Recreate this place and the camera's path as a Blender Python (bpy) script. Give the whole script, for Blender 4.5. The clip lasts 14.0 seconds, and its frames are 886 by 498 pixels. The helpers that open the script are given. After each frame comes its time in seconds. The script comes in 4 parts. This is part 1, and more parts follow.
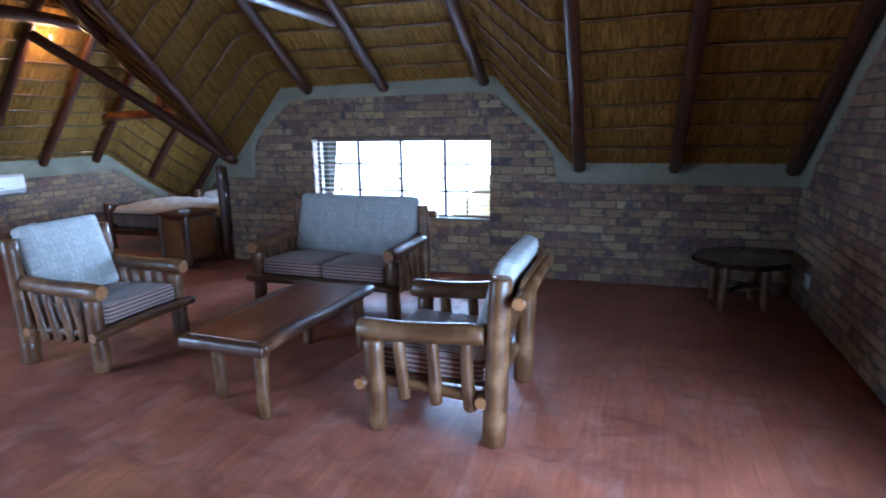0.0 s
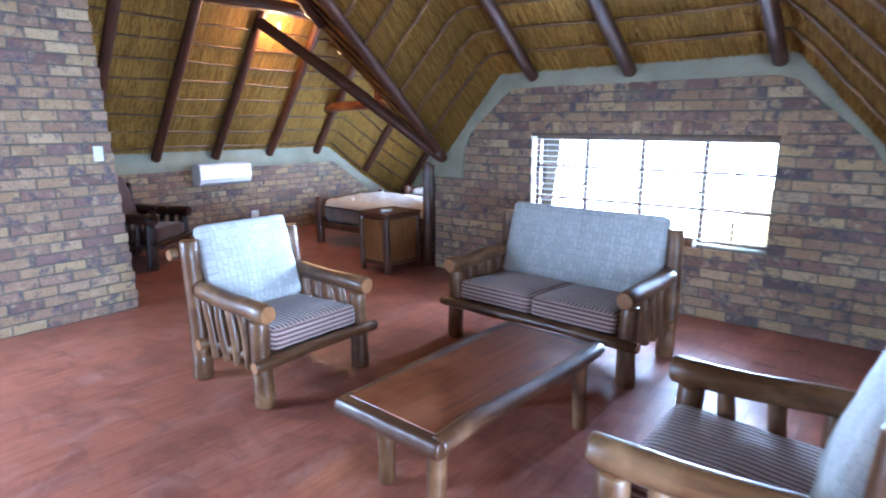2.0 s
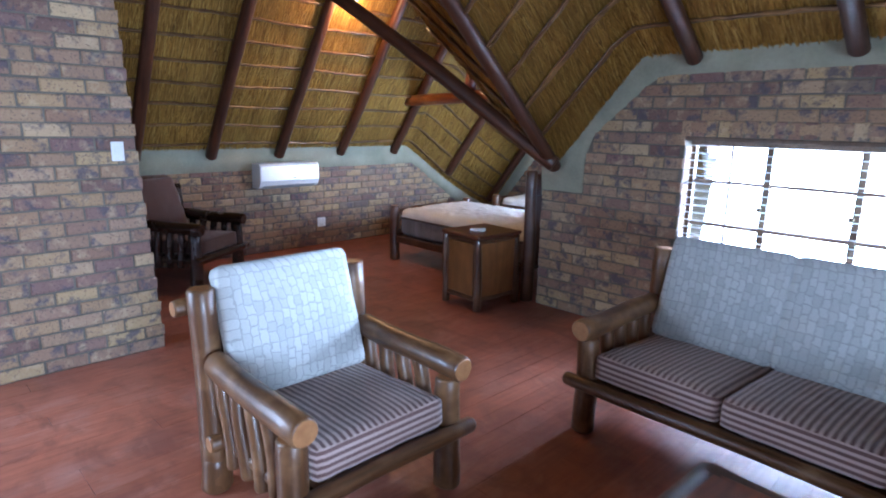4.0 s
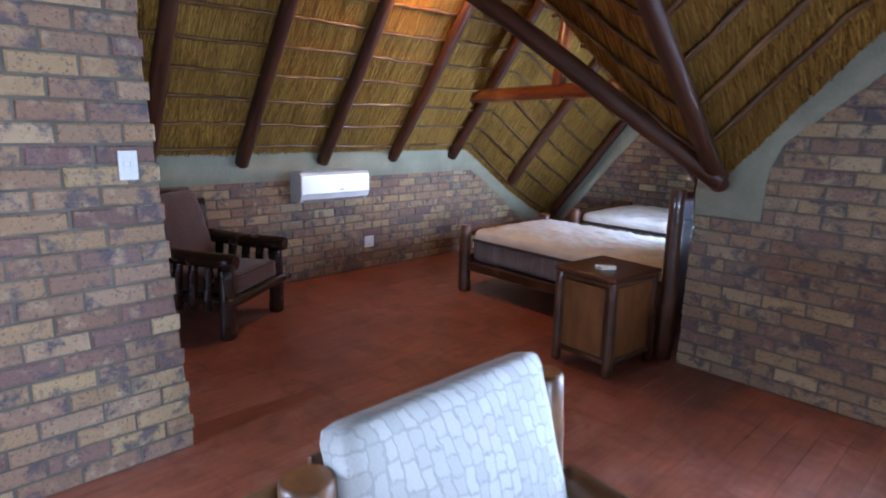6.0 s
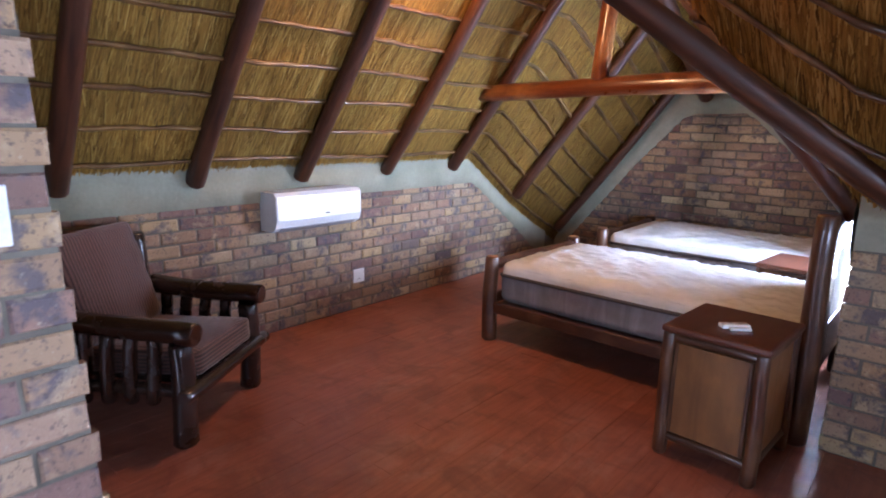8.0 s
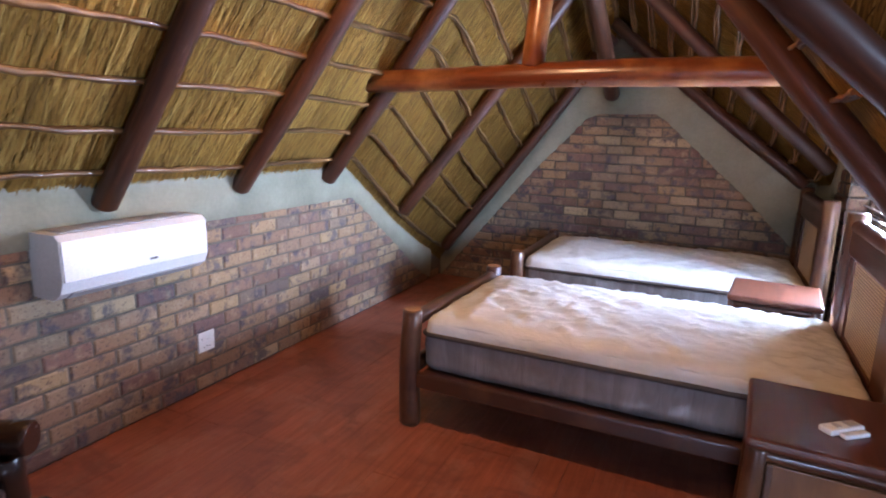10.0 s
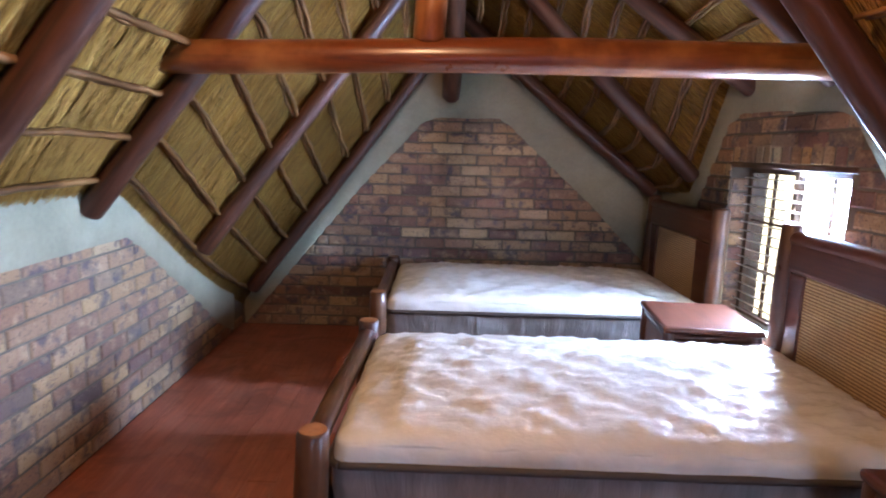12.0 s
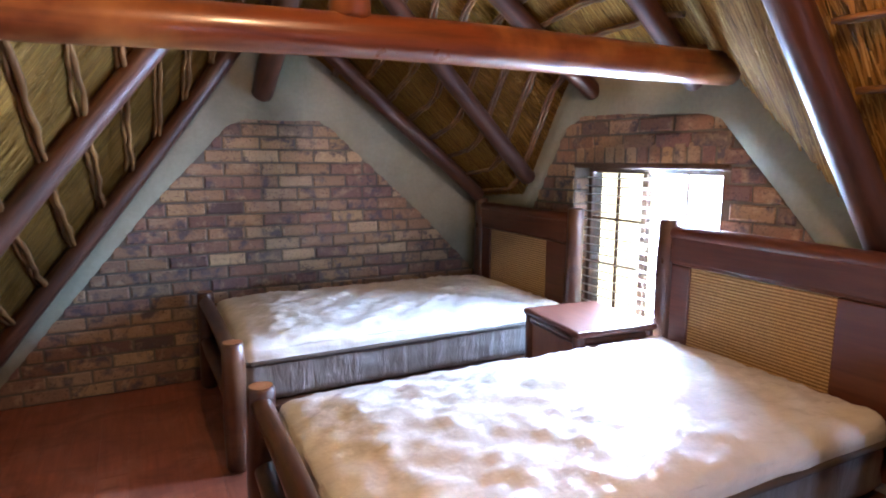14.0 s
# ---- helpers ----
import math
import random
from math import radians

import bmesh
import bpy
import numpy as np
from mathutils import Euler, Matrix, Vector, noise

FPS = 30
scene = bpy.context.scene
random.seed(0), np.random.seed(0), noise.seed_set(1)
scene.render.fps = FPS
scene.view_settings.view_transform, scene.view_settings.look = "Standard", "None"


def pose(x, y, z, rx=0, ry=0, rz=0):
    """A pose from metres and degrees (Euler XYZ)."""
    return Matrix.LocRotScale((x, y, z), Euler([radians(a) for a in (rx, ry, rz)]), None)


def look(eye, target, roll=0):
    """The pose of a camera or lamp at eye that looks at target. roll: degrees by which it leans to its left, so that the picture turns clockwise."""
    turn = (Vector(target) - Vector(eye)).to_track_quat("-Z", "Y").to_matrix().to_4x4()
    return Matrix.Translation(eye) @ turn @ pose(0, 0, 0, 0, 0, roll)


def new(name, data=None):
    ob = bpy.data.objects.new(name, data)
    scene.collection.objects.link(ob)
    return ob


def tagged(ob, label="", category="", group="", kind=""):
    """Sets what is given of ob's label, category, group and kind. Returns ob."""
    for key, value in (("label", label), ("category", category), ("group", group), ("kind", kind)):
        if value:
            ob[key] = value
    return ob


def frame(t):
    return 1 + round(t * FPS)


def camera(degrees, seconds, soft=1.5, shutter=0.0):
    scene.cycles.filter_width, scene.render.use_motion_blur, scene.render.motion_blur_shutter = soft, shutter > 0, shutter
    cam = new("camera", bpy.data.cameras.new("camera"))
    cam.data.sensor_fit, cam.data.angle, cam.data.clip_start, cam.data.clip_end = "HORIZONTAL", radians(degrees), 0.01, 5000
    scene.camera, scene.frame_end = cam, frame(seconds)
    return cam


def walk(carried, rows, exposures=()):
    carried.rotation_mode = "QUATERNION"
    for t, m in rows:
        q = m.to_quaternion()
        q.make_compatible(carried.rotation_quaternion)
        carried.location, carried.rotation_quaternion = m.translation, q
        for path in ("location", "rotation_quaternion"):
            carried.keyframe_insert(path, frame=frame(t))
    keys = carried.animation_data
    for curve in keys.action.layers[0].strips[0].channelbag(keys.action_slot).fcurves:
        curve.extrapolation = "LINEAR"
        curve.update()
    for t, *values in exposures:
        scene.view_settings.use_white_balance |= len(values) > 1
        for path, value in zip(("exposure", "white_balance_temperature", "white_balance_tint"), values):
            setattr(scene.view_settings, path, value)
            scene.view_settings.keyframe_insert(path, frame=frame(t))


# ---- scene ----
cam = camera(74.0, 14.0, soft=1.9, shutter=0.4)
PATH = [
    (0, (1.616, 0.019, 1.593), (1.0, 1.876, 1.177), -1.0),
    (0.5, (1.516, 0.255, 1.58), (0.739, 2.051, 1.163), -0.8),
    (1, (1.359, 0.532, 1.607), (0.456, 2.266, 1.188), -0.6),
    (1.5, (1.176, 0.784, 1.604), (0.129, 2.435, 1.182), -0.3),
    (2, (0.952, 1.045, 1.564), (-0.265, 2.576, 1.145), -0.0),
    (2.5, (0.67, 1.258, 1.55), (-0.631, 2.72, 1.135), 0.3),
    (3, (0.387, 1.486, 1.526), (-0.948, 2.917, 1.111), 0.4),
    (3.2, (0.303, 1.594, 1.543), (-1.057, 2.999, 1.126), 0.4),
    (5.5, (-1.191, 2.213, 1.549), (-2.597, 3.569, 1.119), 1.4),
    (6, (-1.542, 2.304, 1.538), (-2.944, 3.664, 1.108), 1.5),
    (6.5, (-1.887, 2.443, 1.542), (-3.287, 3.806, 1.114), 1.6),
    (7, (-2.207, 2.558, 1.516), (-3.599, 3.931, 1.096), 1.6),
    (7.2, (-2.322, 2.599, 1.515), (-3.7, 3.988, 1.099), 1.5),
    (9.3, (-3.533, 3.224, 1.506), (-4.494, 4.931, 1.101), 1.9),
    (9.5, (-3.63, 3.325, 1.509), (-4.539, 5.061, 1.108), 2.0),
    (10, (-3.879, 3.576, 1.497), (-4.677, 5.367, 1.1), 1.9),
    (10.5, (-4.156, 3.788, 1.506), (-4.765, 5.654, 1.12), 2.0),
    (11, (-4.367, 4.055, 1.486), (-4.821, 5.967, 1.115), 1.9),
    (11.5, (-4.602, 4.275, 1.449), (-4.882, 6.223, 1.095), 2.0),
    (12, (-4.798, 4.468, 1.444), (-4.785, 6.44, 1.11), 1.6),
    (12.5, (-4.966, 4.693, 1.439), (-4.716, 6.65, 1.114), 1.2),
    (13, (-5.154, 4.87, 1.425), (-4.655, 6.782, 1.115), 1.0),
    (13.5, (-5.347, 4.981, 1.443), (-4.623, 6.819, 1.135), 0.4),
    (14, (-5.486, 5.114, 1.435), (-4.575, 6.868, 1.134), 0.2),
]
walk(cam, [(t, look(eye, target, roll)) for t, eye, target, roll in PATH], [(0.0, 1.78, 5380, 17), (1.0, 2.08, 5480, 18), (2.0, 2.9, 5650, 20), (3.0, 2.8, 5800, 21), (5.5, 2.15, 6050, 22), (6.5, 2.56, 6300, 28), (9.5, 2.92, 6300, 31), (12.0, 2.92, 6100, 27), (14.0, 3.27, 5950, 24)])

# ---- world, sun, large lights ----
world = bpy.data.worlds.new("sky")
scene.world = world
world.use_nodes = True
wn = world.node_tree.nodes
sky = wn.new("ShaderNodeTexSky")
sky.sky_type = "NISHITA"
sky.sun_disc = False
sky.sun_elevation = radians(55)
sky.sun_rotation = radians(220)
wn["Background"].inputs[1].default_value = 0.055
world.node_tree.links.new(sky.outputs[0], wn["Background"].inputs[0])

sun = new("sun", bpy.data.lights.new("sun", "SUN"))
sun.data.energy, sun.data.angle, sun.data.color = 5.0, radians(0.5), (1.0, 0.95, 0.86)
sun.rotation_euler = (radians(35), 0, radians(-40))


def window_light(name, m, width, height, power, spread=180):
    lamp = new(name, bpy.data.lights.new(name, "AREA"))
    lamp.data.shape, lamp.data.size, lamp.data.size_y = "RECTANGLE", width, height
    lamp.data.energy, lamp.data.color = power, (0.52, 0.75, 1.0)
    lamp.data.spread = radians(spread)   # below 180 narrows the beam, cutting light at steep angles
    lamp.matrix_world = m
    return lamp


window_light("sky_light_lounge", look((-0.88, 6.30, 1.05), (-1.3, 4.0, 1.45)), 2.05, 0.88, 50, 112)
window_light("sky_light_bedroom", look((-2.72, 7.30, 1.0), (-4.3, 5.5, 1.0)), 0.85, 0.92, 70)
# added lamp at an unseen, assumed end-wall opening; brightens floor and partition
window_light("unseen_light_end", look((3.16, 1.25, 1.05), (-1.2, 2.3, -0.9)), 2.1, 1.1, 50, 135)
# added fill from an invented, unseen opening in the partition, for the lounge floor
window_light("fill_light_partition", look((-4.17, 0.0, 1.1), (-2.7, 0.8, -0.6)), 1.55, 1.6, 66, 152)

bulb = new("bulb_light", bpy.data.lights.new("bulb_light", "POINT"))
bulb.data.energy, bulb.data.color, bulb.data.shadow_soft_size = 9.5, (1.0, 0.6, 0.28), 0.1
bulb.location = (-4.98, 5.47, 2.57)

# ---- materials ----
def material(name, rough=0.6, metal=0.0, coat=0.0):
    m = bpy.data.materials.new(name)
    m.use_nodes = True
    nt = m.node_tree
    b = nt.nodes["Principled BSDF"]
    b.inputs["Roughness"].default_value = rough
    b.inputs["Metallic"].default_value = metal
    b.inputs["Coat Weight"].default_value = coat
    b.inputs["Coat Roughness"].default_value = 0.12
    return m, nt, b


def add(nt, kind, **values):
    n = nt.nodes.new(kind)
    for key, value in values.items():
        n.inputs[key.replace("_", " ")].default_value = value
    return n


def ramp(nt, fac, stops):
    n = nt.nodes.new("ShaderNodeValToRGB")
    el = n.color_ramp.elements
    while len(el) < len(stops):
        el.new(0.5)
    for e, (p, c) in zip(el, stops):
        e.position, e.color = p, (*c, 1)
    nt.links.new(fac, n.inputs[0])
    return n.outputs[0]


def coords(nt, which, scale=(1, 1, 1)):
    tc = nt.nodes.new("ShaderNodeTexCoord")
    mp = nt.nodes.new("ShaderNodeMapping")
    mp.inputs["Scale"].default_value = scale
    nt.links.new(tc.outputs[which], mp.inputs[0])
    return mp.outputs[0]


def noise_tex(nt, vec, scale, detail=4.0, rough=0.55, distortion=0.0):
    n = add(nt, "ShaderNodeTexNoise", Scale=scale, Detail=detail, Roughness=rough, Distortion=distortion)
    nt.links.new(vec, n.inputs["Vector"])
    return n.outputs[0]


def mix(nt, fac, a, b, mode="MIX"):
    n = nt.nodes.new("ShaderNodeMix")
    n.data_type, n.blend_type = "RGBA", mode
    for sock, value in ((n.inputs[0], fac), (n.inputs[6], a), (n.inputs[7], b)):
        if isinstance(value, bpy.types.NodeSocket):
            nt.links.new(value, sock)
        elif isinstance(value, tuple):
            sock.default_value = (*value, 1)
        else:
            sock.default_value = value
    return n.outputs[2]


def bump(nt, b, height, strength=0.3, distance=0.01):
    n = add(nt, "ShaderNodeBump", Strength=strength, Distance=distance)
    nt.links.new(height, n.inputs["Height"])
    nt.links.new(n.outputs[0], b.inputs["Normal"])


def ranged(nt, fac, lo, hi):
    n = nt.nodes.new("ShaderNodeMapRange")
    nt.links.new(fac, n.inputs[0])
    n.inputs[3].default_value, n.inputs[4].default_value = lo, hi
    return n.outputs[0]


def wood(name, dark, light, rough=0.35, coat=0.0, grain=(60, 60, 3), worn=None, which="UV", scale=6.0):
    """Varnished timber with grain along the third axis (v of the map for round poles)."""
    m, nt, b = material(name, rough, coat=coat)
    v = coords(nt, which, grain)
    a = noise_tex(nt, v, 1.0, 6, 0.6, 0.6)
    c = ramp(nt, a, [(0.3, dark), (0.7, light)])
    v2 = coords(nt, "Object")
    p = noise_tex(nt, v2, scale, 4)
    if worn:
        c = mix(nt, ramp(nt, p, [(0.48, (0, 0, 0)), (0.72, (1, 1, 1))]), c, worn)
    else:
        c = mix(nt, ramp(nt, p, [(0.35, (0.0, 0.0, 0.0)), (0.8, (0.55, 0.55, 0.55))]), c, tuple(0.55 * x for x in dark))
    info = nt.nodes.new("ShaderNodeObjectInfo")
    c = mix(nt, 0.35, c, mix(nt, info.outputs["Random"], (0.75, 0.72, 0.7), (1.25, 1.2, 1.1)), "MULTIPLY")
    nt.links.new(c, b.inputs["Base Color"])
    nt.links.new(ranged(nt, p, rough * 0.7, rough * 1.4), b.inputs["Roughness"])
    bump(nt, b, a, 0.25, 0.004)
    return m


def brick_material(name, joined):
    m, nt, b = material(name, 0.85)
    if joined:
        r = nt.nodes.new("ShaderNodeNewGeometry").outputs["Random Per Island"]
    else:
        r = nt.nodes.new("ShaderNodeObjectInfo").outputs["Random"]
    base = ramp(nt, r, [(0.0, (0.141, 0.077, 0.067)), (0.12, (0.255, 0.143, 0.088)), (0.24, (0.405, 0.273, 0.139)), (0.36, (0.202, 0.109, 0.088)), (0.48, (0.317, 0.197, 0.105)),
                        (0.58, (0.176, 0.097, 0.088)), (0.70, (0.361, 0.231, 0.122)), (0.80, (0.238, 0.130, 0.097)), (0.90, (0.484, 0.344, 0.197)), (1.0, (0.088, 0.060, 0.063))])
    geo = nt.nodes.new("ShaderNodeNewGeometry").outputs["Position"]
    shift = nt.nodes.new("ShaderNodeVectorMath")
    shift.operation = "MULTIPLY_ADD"
    nt.links.new(r, shift.inputs[0])
    shift.inputs[1].default_value = (37.0, 53.0, 71.0)
    nt.links.new(geo, shift.inputs[2])
    geo = shift.outputs[0]
    blot = noise_tex(nt, geo, 8.0, 5, 0.65, 0.2)
    flash = mix(nt, ramp(nt, blot, [(0.52, (0, 0, 0)), (0.62, (0.85, 0.85, 0.85))]), base, (0.072, 0.066, 0.080))
    pale = noise_tex(nt, geo, 13.0, 4, 0.6)
    flash = mix(nt, ramp(nt, pale, [(0.54, (0, 0, 0)), (0.72, (0.55, 0.55, 0.55))]), flash, (0.50, 0.37, 0.23))
    fine = noise_tex(nt, geo, 70.0, 4, 0.7)
    c = mix(nt, ramp(nt, fine, [(0.36, (0.75, 0.75, 0.75)), (0.44, (0, 0, 0))]), flash, (0.07, 0.05, 0.045))
    c = mix(nt, ramp(nt, fine, [(0.62, (0, 0, 0)), (0.75, (0.5, 0.5, 0.5))]), c, (0.5, 0.42, 0.32))
    nt.links.new(c, b.inputs["Base Color"])
    bump(nt, b, fine, 0.5, 0.006)
    return m


BRICK, BRICK_REST = brick_material("clay_brick", False), brick_material("clay_brick_rest", True)


def rough_surface(name, c1, c2, scale, rough=0.85, fine=60.0, strength=0.35):
    m, nt, b = material(name, rough)
    v = coords(nt, "Object")
    a, f = noise_tex(nt, v, scale, 5), noise_tex(nt, v, fine, 4)
    c = ramp(nt, a, [(0.3, c1), (0.7, c2)])
    c = mix(nt, 0.25, c, ramp(nt, f, [(0.3, (0.5, 0.5, 0.5)), (0.7, (1, 1, 1))]), "MULTIPLY")
    nt.links.new(c, b.inputs["Base Color"])
    bump(nt, b, mix(nt, 0.5, a, f), strength, 0.01)
    return m


MORTAR = rough_surface("mortar", (0.10, 0.086, 0.066), (0.17, 0.148, 0.115), 5.0, 0.95)
PLASTER = rough_surface("cement_plaster", (0.225, 0.22, 0.155), (0.33, 0.318, 0.23), 3.0, 0.8, 45.0)


def floor_material():
    """Red-stained boards: stain worn in drifts that run on across the joints, each board a little its own."""
    m, nt, b = material("red_stained_boards", 0.3, coat=0.10)
    b.inputs["Coat Roughness"].default_value = 0.38
    place = nt.nodes.new("ShaderNodeNewGeometry").outputs["Position"]

    def at(scale):
        mp = nt.nodes.new("ShaderNodeMapping")
        mp.inputs["Scale"].default_value = scale
        nt.links.new(place, mp.inputs[0])
        return mp.outputs[0]

    info = nt.nodes.new("ShaderNodeObjectInfo").outputs["Random"]
    big = noise_tex(nt, at((1, 1, 1)), 1.3, 5, 0.6)
    grain = noise_tex(nt, at((40, 3.0, 40)), 1.0, 5, 0.6)
    c = ramp(nt, grain, [(0.3, (0.27, 0.078, 0.043)), (0.7, (0.43, 0.138, 0.078))])
    c = mix(nt, 0.22, c, mix(nt, info, (0.7, 0.65, 0.65), (1.25, 1.25, 1.25)), "MULTIPLY")
    # scuffed patches, with the floor's pale sheen painted into the same colour
    scuff_sheen = noise_tex(nt, at((3.5, 1.8, 3)), 1.7, 6, 0.68, 0.5)
    c = mix(nt, ramp(nt, scuff_sheen, [(0.50, (0, 0, 0)), (0.68, (0.6, 0.6, 0.6))]), c, (0.44, 0.225, 0.175))
    worn = noise_tex(nt, at((2.2, 3.4, 2)), 1.3, 6, 0.65, 0.7)
    c = mix(nt, ramp(nt, worn, [(0.36, (0.65, 0.65, 0.65)), (0.52, (0, 0, 0))]), c, (0.16, 0.046, 0.030))
    c = mix(nt, ramp(nt, big, [(0.35, (0.4, 0.4, 0.4)), (0.6, (0, 0, 0))]), c, (0.135, 0.037, 0.024))
    nt.links.new(c, b.inputs["Base Color"])
    nt.links.new(ranged(nt, scuff_sheen, 0.22, 0.62), b.inputs["Roughness"])
    bump(nt, b, grain, 0.15, 0.003)
    return m


FLOOR = floor_material()


def thatch_material(name, strands):
    """Combed reed: fine stalks down the slope, bundles of a hand's width, greyed and smoked patches."""
    m, nt, b = material(name, 0.75)
    b.inputs["Specular IOR Level"].default_value = 0.15
    a = noise_tex(nt, coords(nt, "UV", (150, 6.0, 1)), 1.0, 5, 0.65, 0.35)
    tuft = noise_tex(nt, coords(nt, "UV", (26, 5.0, 1)), 1.0, 3, 0.55, 0.8)
    big = noise_tex(nt, coords(nt, "UV", (2.0, 1.4, 1)), 1.0, 4, 0.6)
    if strands:
        r = nt.nodes.new("ShaderNodeNewGeometry").outputs["Random Per Island"]
        c = ramp(nt, r, [(0.0, (0.085, 0.036, 0.006)), (0.25, (0.25, 0.123, 0.022)), (0.7, (0.42, 0.212, 0.040)), (1.0, (0.60, 0.37, 0.10))])
    else:
        c = ramp(nt, a, [(0.30, (0.055, 0.024, 0.004)), (0.48, (0.25, 0.126, 0.022)), (0.70, (0.49, 0.262, 0.052))])
        c = mix(nt, ramp(nt, tuft, [(0.36, (0.75, 0.75, 0.75)), (0.52, (0, 0, 0))]), c, (0.085, 0.042, 0.010))
    c = mix(nt, ramp(nt, big, [(0.42, (0.5, 0.5, 0.5)), (0.62, (0, 0, 0))]), c, (0.17, 0.096, 0.024))
    nt.links.new(c, b.inputs["Base Color"])
    if not strands:
        bump(nt, b, mix(nt, 0.45, a, tuft), 1.0, 0.03)
    return m


THATCH, REED = thatch_material("thatch", False), thatch_material("thatch_reed", True)
POLE = wood("varnished_gum_pole", (0.036, 0.012, 0.006), (0.115, 0.038, 0.016), 0.48, 0.05, (10, 2.2, 1), scale=3.0)
BEAM = wood("orange_varnished_pole", (0.085, 0.020, 0.007), (0.20, 0.055, 0.015), 0.30, 0.35, (9, 2.2, 1), worn=(0.36, 0.145, 0.042), scale=3.2)
BED_POLE = wood("dark_bed_pole", (0.030, 0.011, 0.006), (0.085, 0.031, 0.014), 0.3, 0.3, (9, 3, 1), worn=(0.13, 0.058, 0.026), scale=4.0)
LATH = wood("lath_pole", (0.060, 0.023, 0.007), (0.17, 0.075, 0.022), 0.42, 0.15, (6, 3, 1), worn=(0.27, 0.135, 0.042), scale=5.0)
LOG = wood("varnished_log", (0.055, 0.021, 0.008), (0.17, 0.074, 0.028), 0.38, 0.12, (9, 3, 1), worn=(0.26, 0.132, 0.058))
BARK = wood("dark_bark_edge", (0.038, 0.014, 0.007), (0.11, 0.046, 0.020), 0.38, 0.15, (9, 3, 1), worn=(0.19, 0.09, 0.042))
DARK_LOG = wood("dark_varnished_log", (0.020, 0.010, 0.007), (0.045, 0.02, 0.012), 0.25, 0.5, (9, 3, 1))
END_GRAIN = rough_surface("cut_log_end", (0.30, 0.12, 0.045), (0.42, 0.19, 0.075), 25.0, 0.4)
SLAB = wood("reddish_hardwood_slab", (0.085, 0.018, 0.007), (0.25, 0.062, 0.020), 0.32, 0.18, (25, 2.0, 25), which="Object", scale=3.5, worn=(0.30, 0.10, 0.04))
DARK_WOOD = wood("dark_red_hardwood", (0.062, 0.017, 0.009), (0.125, 0.038, 0.018), 0.38, 0.25, (25, 2, 25), which="Object", scale=1.2)
PANEL = wood("honey_plywood_panel", (0.15, 0.052, 0.014), (0.27, 0.108, 0.032), 0.35, 0.3, (11, 11, 1.6), which="Object")
FRAME_WOOD = wood("window_timber", (0.06, 0.03, 0.015), (0.13, 0.07, 0.035), 0.5, 0.0, (30, 30, 4), which="Object")


def stripes(name, c1, c2, period, which="UV"):
    m, nt, b = material(name, 0.9)
    v = coords(nt, which)
    sep = nt.nodes.new("ShaderNodeSeparateXYZ")
    nt.links.new(v, sep.inputs[0])
    mul = nt.nodes.new("ShaderNodeMath")
    mul.operation = "MULTIPLY"
    mul.inputs[1].default_value = 2 * math.pi / period
    nt.links.new(sep.outputs[0], mul.inputs[0])
    s = nt.nodes.new("ShaderNodeMath")
    s.operation = "SINE"
    nt.links.new(mul.outputs[0], s.inputs[0])
    f = ranged(nt, s.outputs[0], 0, 1)
    f.node.inputs[1].default_value = -1
    n = noise_tex(nt, v, 40, 3)
    c = mix(nt, ramp(nt, f, [(0.42, (0, 0, 0)), (0.62, (1, 1, 1))]), c1, c2)
    c = mix(nt, 0.5, c, ramp(nt, n, [(0.3, (0.6, 0.6, 0.6)), (0.7, (1, 1, 1))]), "MULTIPLY")
    nt.links.new(c, b.inputs["Base Color"])
    b.inputs["Sheen Weight"].default_value = 0.3
    bump(nt, b, f, 0.5, 0.004)
    return m


CORD = stripes("striped_corduroy", (0.15, 0.074, 0.062), (0.52, 0.36, 0.31), 0.027)
CORD_DARK = stripes("brown_corduroy", (0.045, 0.018, 0.013), (0.14, 0.066, 0.05), 0.019)


def patterned():
    m, nt, b = material("pale_woven_fabric", 0.92)
    v = coords(nt, "UV")
    br = add(nt, "ShaderNodeTexBrick", Scale=1.0, Mortar_Size=0.0028, Brick_Width=0.062, Row_Height=0.034)
    br.offset, br.squash = 0.37, 0.7
    br.inputs["Color1"].default_value = (0.60, 0.60, 0.57, 1)
    br.inputs["Color2"].default_value = (0.48, 0.48, 0.455, 1)
    br.inputs["Mortar"].default_value = (0.405, 0.40, 0.38, 1)
    nv = noise_tex(nt, v, 34, 3)
    warp = mix(nt, 0.032, v, nv, "ADD")
    nt.links.new(warp, br.inputs["Vector"])
    w = noise_tex(nt, v, 260, 2)
    c = mix(nt, 0.45, br.outputs[0], ramp(nt, w, [(0.3, (0.6, 0.6, 0.6)), (0.7, (1.0, 1.0, 1.0))]), "MULTIPLY")
    nt.links.new(c, b.inputs["Base Color"])
    bump(nt, b, w, 0.3, 0.003)
    return m


FABRIC = patterned()


